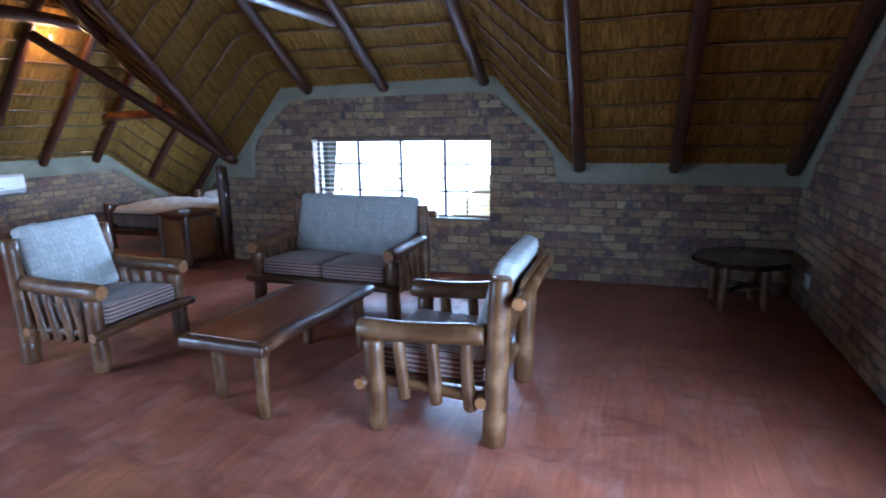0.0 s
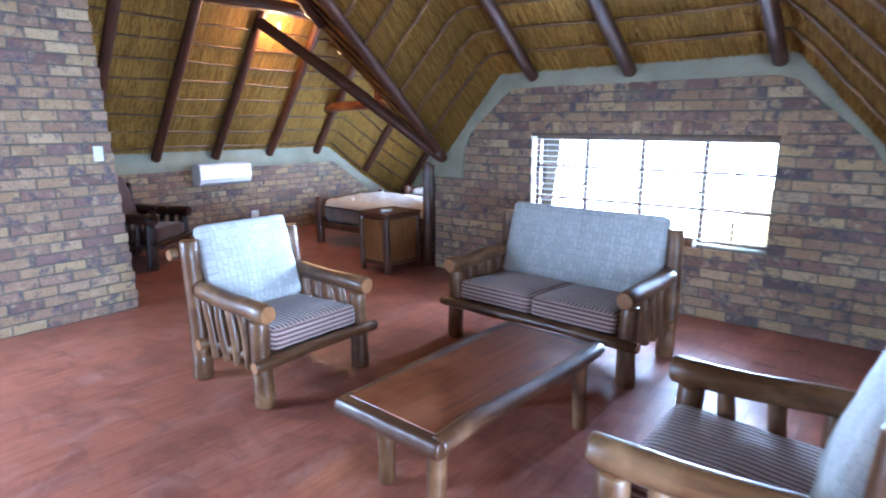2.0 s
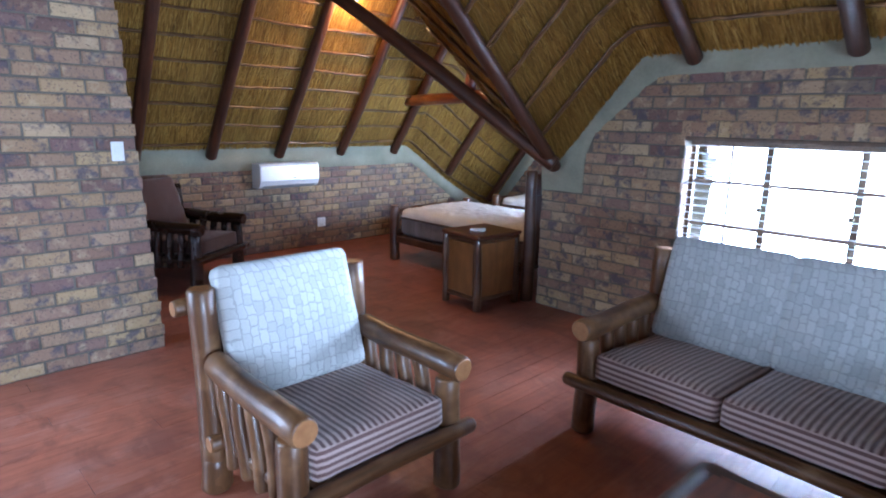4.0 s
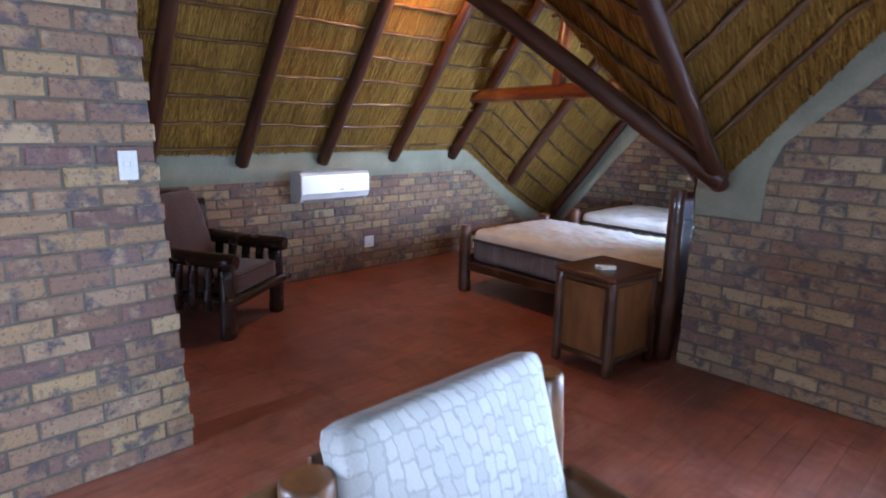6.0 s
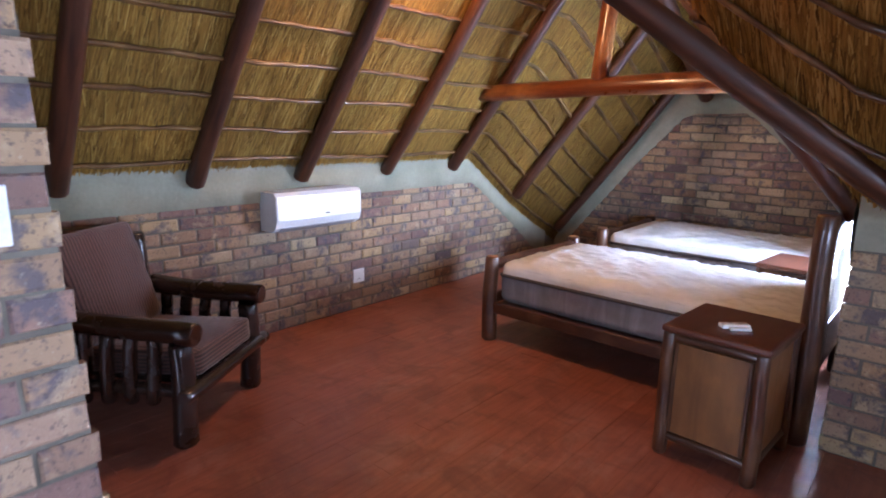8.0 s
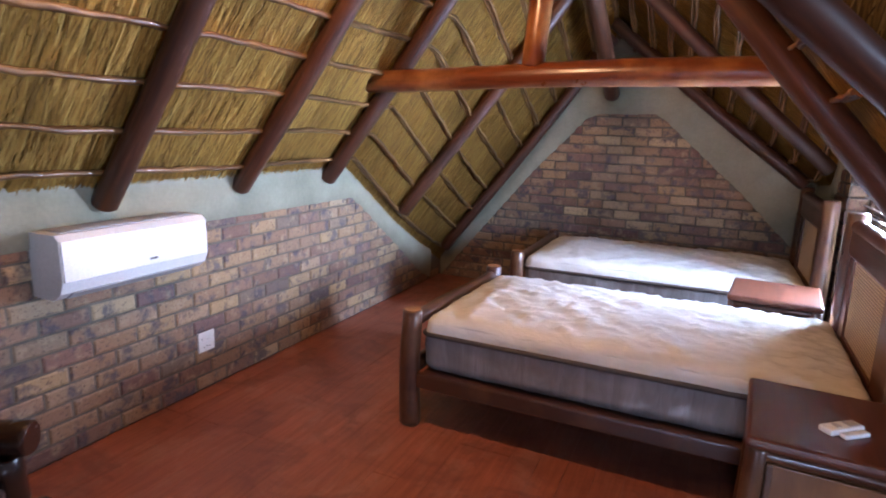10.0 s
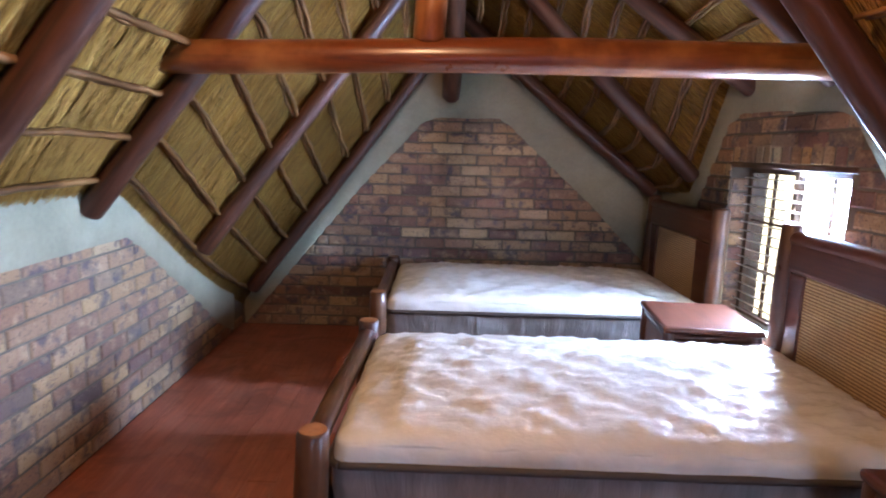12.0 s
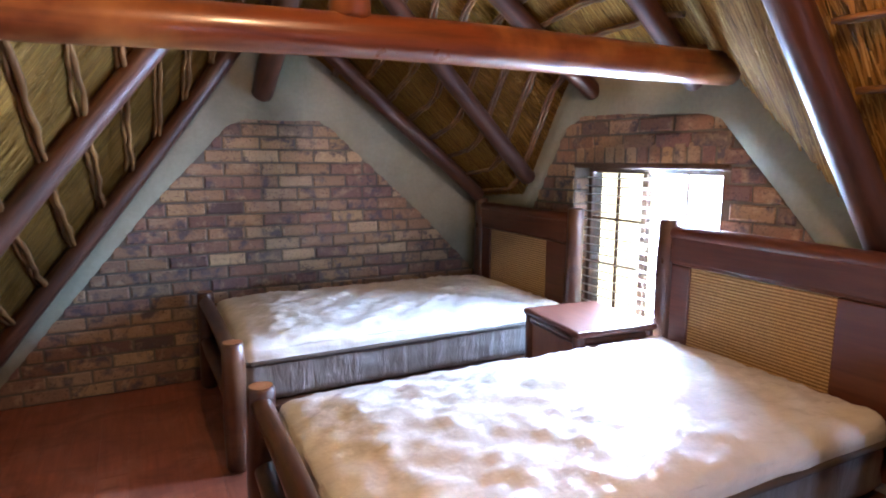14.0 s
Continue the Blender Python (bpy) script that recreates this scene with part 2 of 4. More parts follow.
def plastic_cover():
    m, nt, b = material("quilted_mattress_in_film", 0.6, coat=0.65)
    v = coords(nt, "UV")
    n = noise_tex(nt, v, 5.0, 4, 0.6, 0.4)
    c = ramp(nt, n, [(0.3, (0.62, 0.615, 0.585)), (0.7, (0.77, 0.77, 0.75))])
    nt.links.new(c, b.inputs["Base Color"])
    b.inputs["Coat Roughness"].default_value = 0.17
    quilt = noise_tex(nt, v, 9.0, 3, 0.5)
    bump(nt, b, quilt, 0.3, 0.03)
    fold = noise_tex(nt, coords(nt, "UV", (11, 24, 1)), 1.0, 4, 0.6, 1.0)
    cn = add(nt, "ShaderNodeBump", Strength=0.4, Distance=0.04)
    nt.links.new(fold, cn.inputs["Height"])
    nt.links.new(cn.outputs[0], b.inputs["Coat Normal"])
    return m


FILM = plastic_cover()


def film_side():
    m, nt, b = material("grey_mattress_side_in_film", 0.35, coat=1.0)
    v = coords(nt, "Object", (9, 9, 1.2))
    n = noise_tex(nt, v, 1.0, 5, 0.6, 1.2)
    # the pale bluish end paints the film's upright highlights into the grey
    c = ramp(nt, n, [(0.35, (0.17, 0.155, 0.15)), (0.62, (0.25, 0.24, 0.24)), (0.8, (0.42, 0.43, 0.46))])
    nt.links.new(c, b.inputs["Base Color"])
    bump(nt, b, n, 0.7, 0.03)
    return m


FILM_DARK = film_side()
PIPING = rough_surface("dark_mattress_piping", (0.05, 0.04, 0.035), (0.08, 0.065, 0.055), 8.0, 0.6)
CANE = stripes("woven_cane", (0.22, 0.125, 0.045), (0.52, 0.36, 0.16), 0.0145)
WHITE = rough_surface("white_plastic", (0.74, 0.75, 0.75), (0.82, 0.82, 0.81), 2.0, 0.25, 90.0, 0.02)
GREY = rough_surface("grey_plastic", (0.30, 0.31, 0.32), (0.36, 0.37, 0.38), 4.0, 0.4, 90.0, 0.02)
BLACK = rough_surface("black_plastic", (0.015, 0.015, 0.016), (0.03, 0.03, 0.03), 4.0, 0.4, 90.0, 0.02)
GRASS = rough_surface("dry_grass_ground", (0.30, 0.32, 0.16), (0.50, 0.48, 0.28), 0.4, 0.95, 8.0, 0.6)


def glass_material():
    m, nt, b = material("window_glass", 0.02)
    b.inputs["Transmission Weight"].default_value = 1.0
    b.inputs["IOR"].default_value = 1.45
    return m


GLASS = glass_material()

# ---- geometry helpers ----
def part(name, bm, mat, parent=None, label=""):
    """Links a bmesh as one mesh object, under a thing or a part."""
    me = bpy.data.meshes.new(name)
    bm.normal_update()
    bm.to_mesh(me)
    bm.free()
    for mm in mat if isinstance(mat, (list, tuple)) else [mat]:
        me.materials.append(mm)
    ob = new(name, me)
    if parent:
        ob.parent = parent
    if label:
        ob["label"] = label
    return ob


def smooth(ob):
    for p in ob.data.polygons:
        p.use_smooth = True
    return ob


def empty(name, m=None):
    ob = new(name)
    if m is not None:
        ob.matrix_world = m
    return ob


def box(bm, x0, x1, y0, y1, z0, z1, bevel=0.0, mat=0):
    made = bmesh.ops.create_cube(bm, size=1)["verts"]
    for v in made:
        v.co = Vector(((x0 + x1) / 2 + v.co.x * (x1 - x0), (y0 + y1) / 2 + v.co.y * (y1 - y0), (z0 + z1) / 2 + v.co.z * (z1 - z0)))
    faces = {f for v in made for f in v.link_faces}
    for f in faces:
        f.material_index = mat
    if bevel:
        edges = list({e for v in made for e in v.link_edges})
        bmesh.ops.bevel(bm, geom=edges, offset=bevel, segments=2, profile=0.5, affect="EDGES", clamp_overlap=True)
    return bm


def boxed(*a, **k):
    return box(bmesh.new(), *a, **k)


def pole(a, b, r0, r1=None, wobble=0.0, seed=0, sides=12, rings=8, end_mat=0, bm=None, flat=1.0):
    """A log from a to b: tapered, slightly crooked, rounded at its cut ends, with u round it and v along it."""
    bm = bm or bmesh.new()
    a, b = Vector(a), Vector(b)
    r1 = r0 if r1 is None else r1
    d = b - a
    length = d.length
    w = d.normalized()
    u = w.orthogonal().normalized() if abs(w.z) > 0.95 else w.cross(Vector((0, 0, 1))).normalized()
    v = w.cross(u)
    rng = random.Random(seed)
    ph = [rng.uniform(0, 6.28) for _ in range(4)]
    stations = [(0.0, 0.86), (min(0.012 / length, 0.1), 1.0)] + [(k / rings, 1.0) for k in range(1, rings)] + [(1 - min(0.012 / length, 0.1), 1.0), (1.0, 0.86)]
    uv = bm.loops.layers.uv.verify()
    loops = []
    for s, k in stations:
        off = u * math.sin(s * 5.1 + ph[0]) + v * math.sin(s * 6.7 + ph[1])
        c = a + d * s + off * wobble
        r = (r0 + (r1 - r0) * s) * k * (1 + wobble * 4 * math.sin(s * 11 + ph[2]))
        loops.append([bm.verts.new(c + (u * math.cos(t) * r + v * math.sin(t) * r * flat) * (1 + 0.03 * math.sin(3 * t + ph[3])))
                      for t in (2 * math.pi * j / sides for j in range(sides))])
    for i in range(len(loops) - 1):
        for j in range(sides):
            f = bm.faces.new((loops[i][j], loops[i][(j + 1) % sides], loops[i + 1][(j + 1) % sides], loops[i + 1][j]))
            f.smooth = True
            for l, (jj, ii) in zip(f.loops, ((j, i), (j + 1, i), (j + 1, i + 1), (j, i + 1))):
                l[uv].uv = (jj / sides, stations[ii][0] * length + seed * 0.37)
    for ring, flip in ((loops[0], True), (loops[-1], False)):
        f = bm.faces.new(list(reversed(ring)) if flip else ring)
        f.material_index = end_mat
        for l in f.loops:
            l[uv].uv = (l.vert.co.x * 5, l.vert.co.y * 5)
    return bm


def cushion(lx, ly, lz, puff=0.02, round_=0.045, stripe="x", nx=14, ny=14, seed=0):
    """A padded cushion with rounded, seamed edges, centred; its map runs in metres across the stripes."""
    bm = bmesh.new()
    bmesh.ops.create_cube(bm, size=1)
    bmesh.ops.subdivide_edges(bm, edges=bm.edges[:], cuts=nx, use_grid_fill=True)
    rng = random.Random(seed)
    o = Vector((rng.uniform(0, 50), rng.uniform(0, 50), 0))
    for v in bm.verts:
        p = Vector((v.co.x * lx, v.co.y * ly, v.co.z * lz))
        h = Vector((lx / 2, ly / 2, lz / 2))
        inner = Vector([max(-hh + round_, min(hh - round_, c)) for c, hh in zip(p, h)])
        d = p - inner
        if d.length > 1e-6:
            p = inner + d.normalized() * min(d.length, round_)
        ex, ey = 1 - (2 * p.x / lx) ** 2, 1 - (2 * p.y / ly) ** 2
        p.z += puff * max(ex, 0) * max(ey, 0) * (1 if v.co.z > 0 else -0.3)
        p.z += 0.006 * noise.noise(p * 9 + o)
        v.co = p
    uv = bm.loops.layers.uv.verify()
    for f in bm.faces:
        f.smooth = True
        n = f.normal
        side = abs(n.z) < 0.6
        for l in f.loops:
            c = l.vert.co
            if stripe == "x":
                l[uv].uv = (c.z if side else c.y * 0.95, c.x)
            elif stripe == "y":
                l[uv].uv = (c.z if side else c.y, c.x)
            else:
                l[uv].uv = (c.x, c.y + c.z)
    return bm


def extrude_outline(points, depth, to_world, bm=None, mat=0):
    """A flat outline (u, z) given a thickness; to_world turns (u, z, w) into a place."""
    bm = bm or bmesh.new()
    front = [bm.verts.new(to_world(u, z, 0.0)) for u, z in points]
    back = [bm.verts.new(to_world(u, z, depth)) for u, z in points]
    n = len(points)
    faces = [bm.faces.new(front), bm.faces.new(list(reversed(back)))]
    for i in range(n):
        faces.append(bm.faces.new((front[i], back[i], back[(i + 1) % n], front[(i + 1) % n])))
    for f in faces:
        f.material_index = mat
    bmesh.ops.recalc_face_normals(bm, faces=faces)
    return bm


# ---- plan ----
YS, XC, YG, XA, XR, YB = 5.975, -3.073, 9.11, -6.375, 3.0, -2.78   # lounge wall, corner, gable, low wall, end wall, back wall
XP, YP = -4.15, 3.235                                             # partition's face and its end
XRIDGE, YRIDGE = -4.74, 1.6


def ridge_height(y):
    """The wing's ridge falls towards the gable."""
    return min(3.22, 2.36 + 0.52 * (9.11 - y))


def main_height(x):
    return 5.35 - 1.05 * max(0.0, min(1.0, (x + 3.0) / 4.0))


def along(points, s):
    """Height of a profile [(place, height), ...] at s."""
    if s <= points[0][0]:
        return points[0][1]
    for (a, za), (b, zb) in zip(points, points[1:]):
        if s <= b:
            k = (s - a) / (b - a)
            return za + (zb - za) * k
    return points[-1][1]


EAVE_LOUNGE = [(-2.95, 1.20), (-2.25, 2.02), (0.22, 2.06), (0.98, 1.20)]
EAVE_BED = [(6.32, 1.20), (6.98, 1.90), (8.05, 1.93), (8.50, 1.20), (9.11, 1.16)]
EAVE_LOW = [(7.30, 1.20), (7.75, 0.90), (8.05, 0.70), (8.60, 0.40), (9.11, 0.18)]


def roof_lounge(x, y):
    e, top = along(EAVE_LOUNGE, x), main_height(x)
    e, top = e + 0.7 * max(0.0, -3.02 - x), top + 0.7 * max(0.0, -3.02 - x)
    return e + (top - e) * (YS - y) / (YS - YRIDGE) if y > YRIDGE else top - (YRIDGE - y) * (top - 1.2) / (YRIDGE - YB)


def roof_bed(x, y):
    e = along(EAVE_BED, y)
    return e + (ridge_height(y) - e) * (XC - x) / (XC - XRIDGE)


def roof_low(x, y):
    e = along(EAVE_LOW, y)
    return e + (ridge_height(y) - e) * (x - XA) / (XRIDGE - XA)


def roof(x, y):
    """Underside of the thatch, and which of the slopes it is."""
    lo, be, ma = roof_low(x, y), roof_bed(x, y), roof_lounge(x, y)
    top, which = (be, 1) if be > ma else (ma, 2)
    return (lo, 0) if lo < top else (top, which)

# ---- roof ----
def build_roof():
    step, verts, faces, uvs, index = 0.06, [], [], [], {}
    xs = [-6.75 + step * i for i in range(168)]
    ys = [-3.0 + step * j for j in range(208)]

    def vert(i, j, up):
        if (i, j, up) not in index:
            x, y = xs[i], ys[j]
            z = roof(x, y)[0]
            z += 0.012 * noise.noise(Vector((x * 3, y * 3, 0))) + (0.30 if up else 0.0)
            index[(i, j, up)] = len(verts)
            verts.append((x, y, z))
        return index[(i, j, up)]

    for i in range(len(xs) - 1):
        for j in range(len(ys) - 1):
            x, y = xs[i] + step / 2, ys[j] + step / 2
            if x > XR + 0.3 or y > YG + 0.3 or (y > YS + 0.36 and x > XC + 0.36):
                continue
            which = roof(x, y)[1]
            a, b = (i, j), (i + 1, j + 1)
            quad = [(i, j), (i, j + 1), (i + 1, j + 1), (i + 1, j)]
            faces.append([vert(p, q, False) for p, q in quad])
            uvs += [(xs[p], ys[q]) if which == 2 else (ys[q], xs[p] * (1 if which == 0 else -1)) for p, q in quad]
            faces.append([vert(p, q, True) for p, q in reversed(quad)])
            uvs += [(xs[p], ys[q]) for p, q in reversed(quad)]
    me = bpy.data.meshes.new("ceiling")
    me.from_pydata(verts, [], faces)
    lay = me.uv_layers.new(name="UVMap")
    lay.data.foreach_set("uv", [c for p in uvs for c in p])
    for p in me.polygons:
        p.use_smooth = True
    me.materials.append(THATCH)
    return tagged(new("ceiling", me), "golden reed thatch underside over dark pole rafters", "ceiling", kind="structure")


CEILING = build_roof()


def down_slope(x, y, which):
    """Unit vector down a slope, in the thatch's plane."""
    if which == 2:
        d = Vector((0, 1 if y > YRIDGE else -1, 0))
    else:
        d = Vector((-1, 0, 0)) if which == 0 else Vector((1, 0, 0))
    e = 0.05
    d.z = (roof(x + d.x * e, y + d.y * e)[0] - roof(x, y)[0]) / e
    return d.normalized()


def build_reeds():
    rng = random.Random(5)
    verts, faces, uvs = [], [], []
    count = 0
    while count < 95000:
        x, y = rng.uniform(-6.35, XR), rng.uniform(1.2, YG)
        if y > YS and x > XC:
            continue
        z, which = roof(x, y)
        if z > 3.4:
            continue
        d = down_slope(x, y, which)
        side = Vector((1, 0, 0)) if which == 2 else Vector((0, 1, 0))
        t = d + side * rng.gauss(0, 0.10)
        length, w = rng.uniform(0.10, 0.36), rng.uniform(0.0014, 0.0036)
        p = Vector((x, y, z - 0.004 - rng.random() * 0.008))
        q = p + t * length
        zq, wq = roof(q.x, q.y)
        if wq != which:
            continue
        q.z = zq - 0.005 - rng.random() ** 2 * 0.030
        k = len(verts)
        verts += [p - side * w, p + side * w, q + side * w, q - side * w]
        faces.append((k, k + 1, k + 2, k + 3))
        uvs += [(x, y), (x, y), (x, y), (x, y)]
        count += 1
    me = bpy.data.meshes.new("thatch_reeds")
    me.from_pydata(verts, [], faces)
    lay = me.uv_layers.new(name="UVMap")
    lay.data.foreach_set("uv", [c for p in uvs for c in p])
    me.materials.append(REED)
    return tagged(new("thatch_reeds", me), "loose golden reeds on the thatch underside", "thatch", kind="stuff")


build_reeds()

ROOF_FRAME = empty("roof_frame")
tagged(ROOF_FRAME, "dark varnished gum pole rafters and laths under thatch", "roof frame", kind="structure")


def on_roof(x, y, below):
    return Vector((x, y, roof(x, y)[0] - below))


def rafter(a, b, r=0.058, below=0.105, seed=0, mat=POLE, name="rafter"):
    """A pole under the thatch from plan place a (at the eave) to b."""
    return part(name, pole(on_roof(*a, below), on_roof(*b, below), r, r * 0.9, 0.008, seed, 12, 10), mat, ROOF_FRAME)


def climb(x, y, dx, dy, which):
    """The last plan place up a slope that is still on it."""
    while roof(x + dx * 0.02, y + dy * 0.02)[1] == which and abs(x) < 7 and y > YRIDGE:
        x, y = x + dx * 0.02, y + dy * 0.02
    return x, y


# the low wall's slope
for k, y in enumerate((2.2, 3.0, 3.80, 4.57, 5.36, 6.20, 7.06)):
    rafter((XA + 0.02, y), climb(XA + 0.3, y - 0.02, 1, -0.06, 0), 0.058, seed=k)
rafter((XA + 0.13, 8.02), climb(-6.0, 8.05, 1, 0.05, 0), 0.058, seed=11)
rafter((XA + 0.13, 8.93), climb(-6.0, 8.95, 1, 0.03, 0), 0.056, seed=12)
# the bedroom's window slope
rafter((XC - 0.12, 8.93), climb(-3.4, 8.90, -1, -0.06, 1), 0.055, seed=13)
rafter((XC - 0.05, 8.40), climb(-3.4, 8.33, -1, -0.17, 1), 0.055, seed=14)
rafter((XC + 0.0, 7.84), climb(-3.4, 7.83, -1, -0.02, 1), 0.055, seed=15)
rafter((XC + 0.0, 7.12), climb(-3.4, 7.12, -1, 0.0, 1), 0.055, seed=16)
rafter((XC - 0.02, 6.25), climb(-3.4, 6.26, -1, 0.03, 1), 0.064, seed=17)
# the lounge slope
for k, (x, dx) in enumerate(((-2.92, -0.06), (-1.86, 0.02), (-0.96, 0.0), (0.12, 0.0), (1.07, 0.05), (1.95, 0.0), (2.90, 0.0))):
    rafter((x, YS - 0.06), climb(x, 5.6, dx, -1, 2), 0.055, seed=20 + k)
# valley, hip and ridge poles
part("valley_rafter", pole((-2.88, 5.86, 1.225), (-4.70, 5.02, 2.62), 0.064, 0.060, 0.008, 31, 14, 10), POLE, ROOF_FRAME)
part("hip_rafter", pole(on_roof(*climb(XRIDGE, 4.1, 0.6, -1, 0), 0.15), on_roof(-2.9, 1.66, 0.15), 0.07, 0.065, 0.008, 32), POLE, ROOF_FRAME)
part("ridge_pole", pole((XRIDGE, 9.06, 1.84), (XRIDGE, 7.5, 2.70), 0.068, 0.068, 0.006, 33), POLE, ROOF_FRAME)
part("ridge_pole", pole((XRIDGE, 7.7, 2.78), (XRIDGE, 4.2, 2.82), 0.07, 0.07, 0.006, 36), POLE, ROOF_FRAME)
part("ridge_pole", pole((-2.9, YRIDGE, 4.05), (XR - 0.02, YRIDGE, 4.05), 0.075, 0.075, 0.006, 34), POLE, ROOF_FRAME)
rafter((-3.70, 5.02), climb(-3.7, 4.9, 0.0, -1, 2), 0.058, seed=35)
part("collar_beam", pole((-1.09, 5.10, 2.53), (-1.09, -1.5, 2.55), 0.062, 0.062, 0.008, 38, 12, 12), POLE, ROOF_FRAME)
# tie beam and king post in the bedroom
part("tie_beam", pole((-5.95, 6.95, 1.79), (-3.13, 6.92, 1.84), 0.066, 0.075, 0.008, 41, 16, 14), BEAM, ROOF_FRAME, "orange varnished tie beam")
part("king_post", pole((-4.86, 6.95, 1.86), (-4.80, 6.98, 2.80), 0.066, 0.064, 0.002, 42, 14, 5), BEAM, ROOF_FRAME, "orange varnished king post")


def lath(points, seed):
    """Two crooked sticks tied side by side through the places."""
    bm = bmesh.new()
    rng = random.Random(seed)
    uv = bm.loops.layers.uv.verify()
    fine = []
    for a, b in zip(points, points[1:]):
        fine += [a.lerp(b, k / 2) for k in range(2)]
    fine.append(points[-1])
    for side in (-1, 1):
        stick(bm, uv, fine, side, rng, seed)
    return part("lath", bm, LATH, ROOF_FRAME)


def stick(bm, uv, fine, side, rng, seed):
    rows, run = [], 0.0
    for i, p in enumerate(fine):
        w = (fine[min(i + 1, len(fine) - 1)] - fine[max(i - 1, 0)]).normalized()
        u = w.cross(Vector((0, 0, 1))).normalized()
        v = w.cross(u)
        r = (0.0115 + 0.0015 * side) * (1 + rng.uniform(-0.2, 0.25))
        c = p + u * (0.0125 * side + rng.gauss(0, 0.0045)) + v * rng.gauss(0, 0.003)
        run += 0.07
        rows.append(([bm.verts.new(c + (u * math.cos(t) + v * math.sin(t)) * r) for t in (6.2832 * j / 7 for j in range(7))], run))
    for (p, s0), (q, s1) in zip(rows, rows[1:]):
        for j in range(7):
            f = bm.faces.new((p[j], p[(j + 1) % 7], q[(j + 1) % 7], q[j]))
            f.smooth = True
            for l, (cu, cv) in zip(f.loops, ((j, s0), (j + 1, s0), (j + 1, s1), (j, s1))):
                l[uv].uv = (cu / 7, cv + seed * 0.37)
    bm.faces.new(list(reversed(rows[0][0])))
    bm.faces.new(rows[-1][0])


# laths run along each slope, tied under the thatch
def lath_run(plan, seed):
    rng = random.Random(seed)
    pts = []
    for x, y in plan:
        p = on_roof(x, y, 0.040)
        pts.append(p + Vector((0, 0, 0.008 * math.sin(seed + 3.1 * (x + y)))))
    lath(pts, seed)


def run_on(which, places, seed):
    """Laths along the stretches of a run that lie on one slope."""
    keep = []
    for x, y in places + [(99, 99)]:
        if x < 50 and roof(x, y)[1] == which:
            keep.append((x, y))
        else:
            if len(keep) > 3:
                lath_run(keep, seed)
            keep = []


for k in range(12):                                 # low wall's slope
    x = XA + 0.085 + k * 0.155
    run_on(0, [(x, 1.6 + 0.15 * j) for j in range(51) if 1.6 + 0.15 * j < YG - 0.02], 100 + k)
for k in range(11):                                 # bedroom's window slope
    x = XC - 0.10 - k * 0.155
    run_on(1, [(x, 3.9 + 0.12 * j) if k > 4 or not 6.2 < 3.9 + 0.12 * j < 7.0 else (99, 99) for j in range(45) if 3.9 + 0.12 * j < YG - 0.02], 120 + k)
for k in range(15):                                 # lounge slope
    run_on(2, [(x, YS - 0.27 - k * (0.215 + 0.045 * max(0.0, min(1.0, (x + 3) / 4)))) for x in (-4.9 + 0.15 * j for j in range(53))], 140 + k)

# ---- walls ----
def wall(name, points, depth, to_world, label, hole=None):
    """A wall from its outline (u, z), with an optional rectangular opening (u0, u1, z0, z1)."""
    if not hole:
        bm = extrude_outline(points, depth, to_world)
    else:
        bm = bmesh.new()
        u0, u1, z0, z1 = hole
        us = sorted({p[0] for p in points})
        lo, hi = us[0], us[-1]

        def top(u):
            tops = [(p[0], p[1]) for p in points if p[1] > 0.05]
            return along_linear(sorted(tops), u)

        def strip(a, b, bottom):
            cuts = [a] + [u for u in us if a + 1e-4 < u < b - 1e-4] + [b]
            ring = [(a, bottom)] + [(b, bottom)] + [(u, top(u)) for u in reversed(cuts)]
            extrude_outline(ring, depth, to_world, bm)

        strip(lo, u0, 0.0)
        strip(u1, hi, 0.0)
        strip(u0, u1, z1)
        extrude_outline([(u0, 0.0), (u1, 0.0), (u1, z0), (u0, z0)], depth, to_world, bm)
    ob = part(name, bm, MORTAR)
    return tagged(ob, label, "wall", kind="structure")


def along_linear(points, s):
    if s <= points[0][0]:
        return points[0][1]
    for (a, za), (b, zb) in zip(points, points[1:]):
        if s <= b:
            return za + (zb - za) * (s - a) / max(b - a, 1e-6)
    return points[-1][1]


def profile(f, a, b, n):
    return [(a + (b - a) * i / n, f(a + (b - a) * i / n)) for i in range(n + 1)]


W1 = (-1.90, 0.165, 0.585, 1.445)
W2 = (6.955, 8.0, 0.50, 1.388)
TW_LOUNGE = lambda u, z, w: (u, YS + 0.007 + w, z)
TW_BED = lambda u, z, w: (XC + 0.007 + w, u, z)
TW_GABLE = lambda u, z, w: (u, YG + 0.007 + w, z)
TW_LOW = lambda u, z, w: (XA - 0.007 - w, u, z)
TW_END = lambda u, z, w: (XR + 0.007 + w, u, z)
TW_PART = lambda u, z, w: (XP - 0.007 - w, u, z)
TW_BACK = lambda u, z, w: (u, YB - w, z)


def closed(prof, a, b):
    return [(a, 0.0), (b, 0.0)] + list(reversed(prof))


lounge_top = profile(lambda x: roof(x, YS)[0] + 0.12, XC + 0.24, XR + 0.22, 62)
lounge_top = [(XC + 0.24, lounge_top[0][1])] + lounge_top[1:]
WALL_LOUNGE = wall("wall_lounge", closed(lounge_top, XC + 0.24, XR + 0.22), 0.22, TW_LOUNGE, "multicoloured clay face brick wall with a window", W1)
bed_top = profile(lambda y: roof(XC, y)[0] + 0.12, YS + 0.006, YG, 50)
WALL_BED = wall("wall_bedroom", closed(bed_top, YS + 0.006, YG), 0.23, TW_BED, "clay face brick wall behind the headboards", W2)
gable_top = profile(lambda x: roof(max(XA, min(XC, x)), YG)[0] + 0.12, XA - 0.22, XC + 0.22, 44)
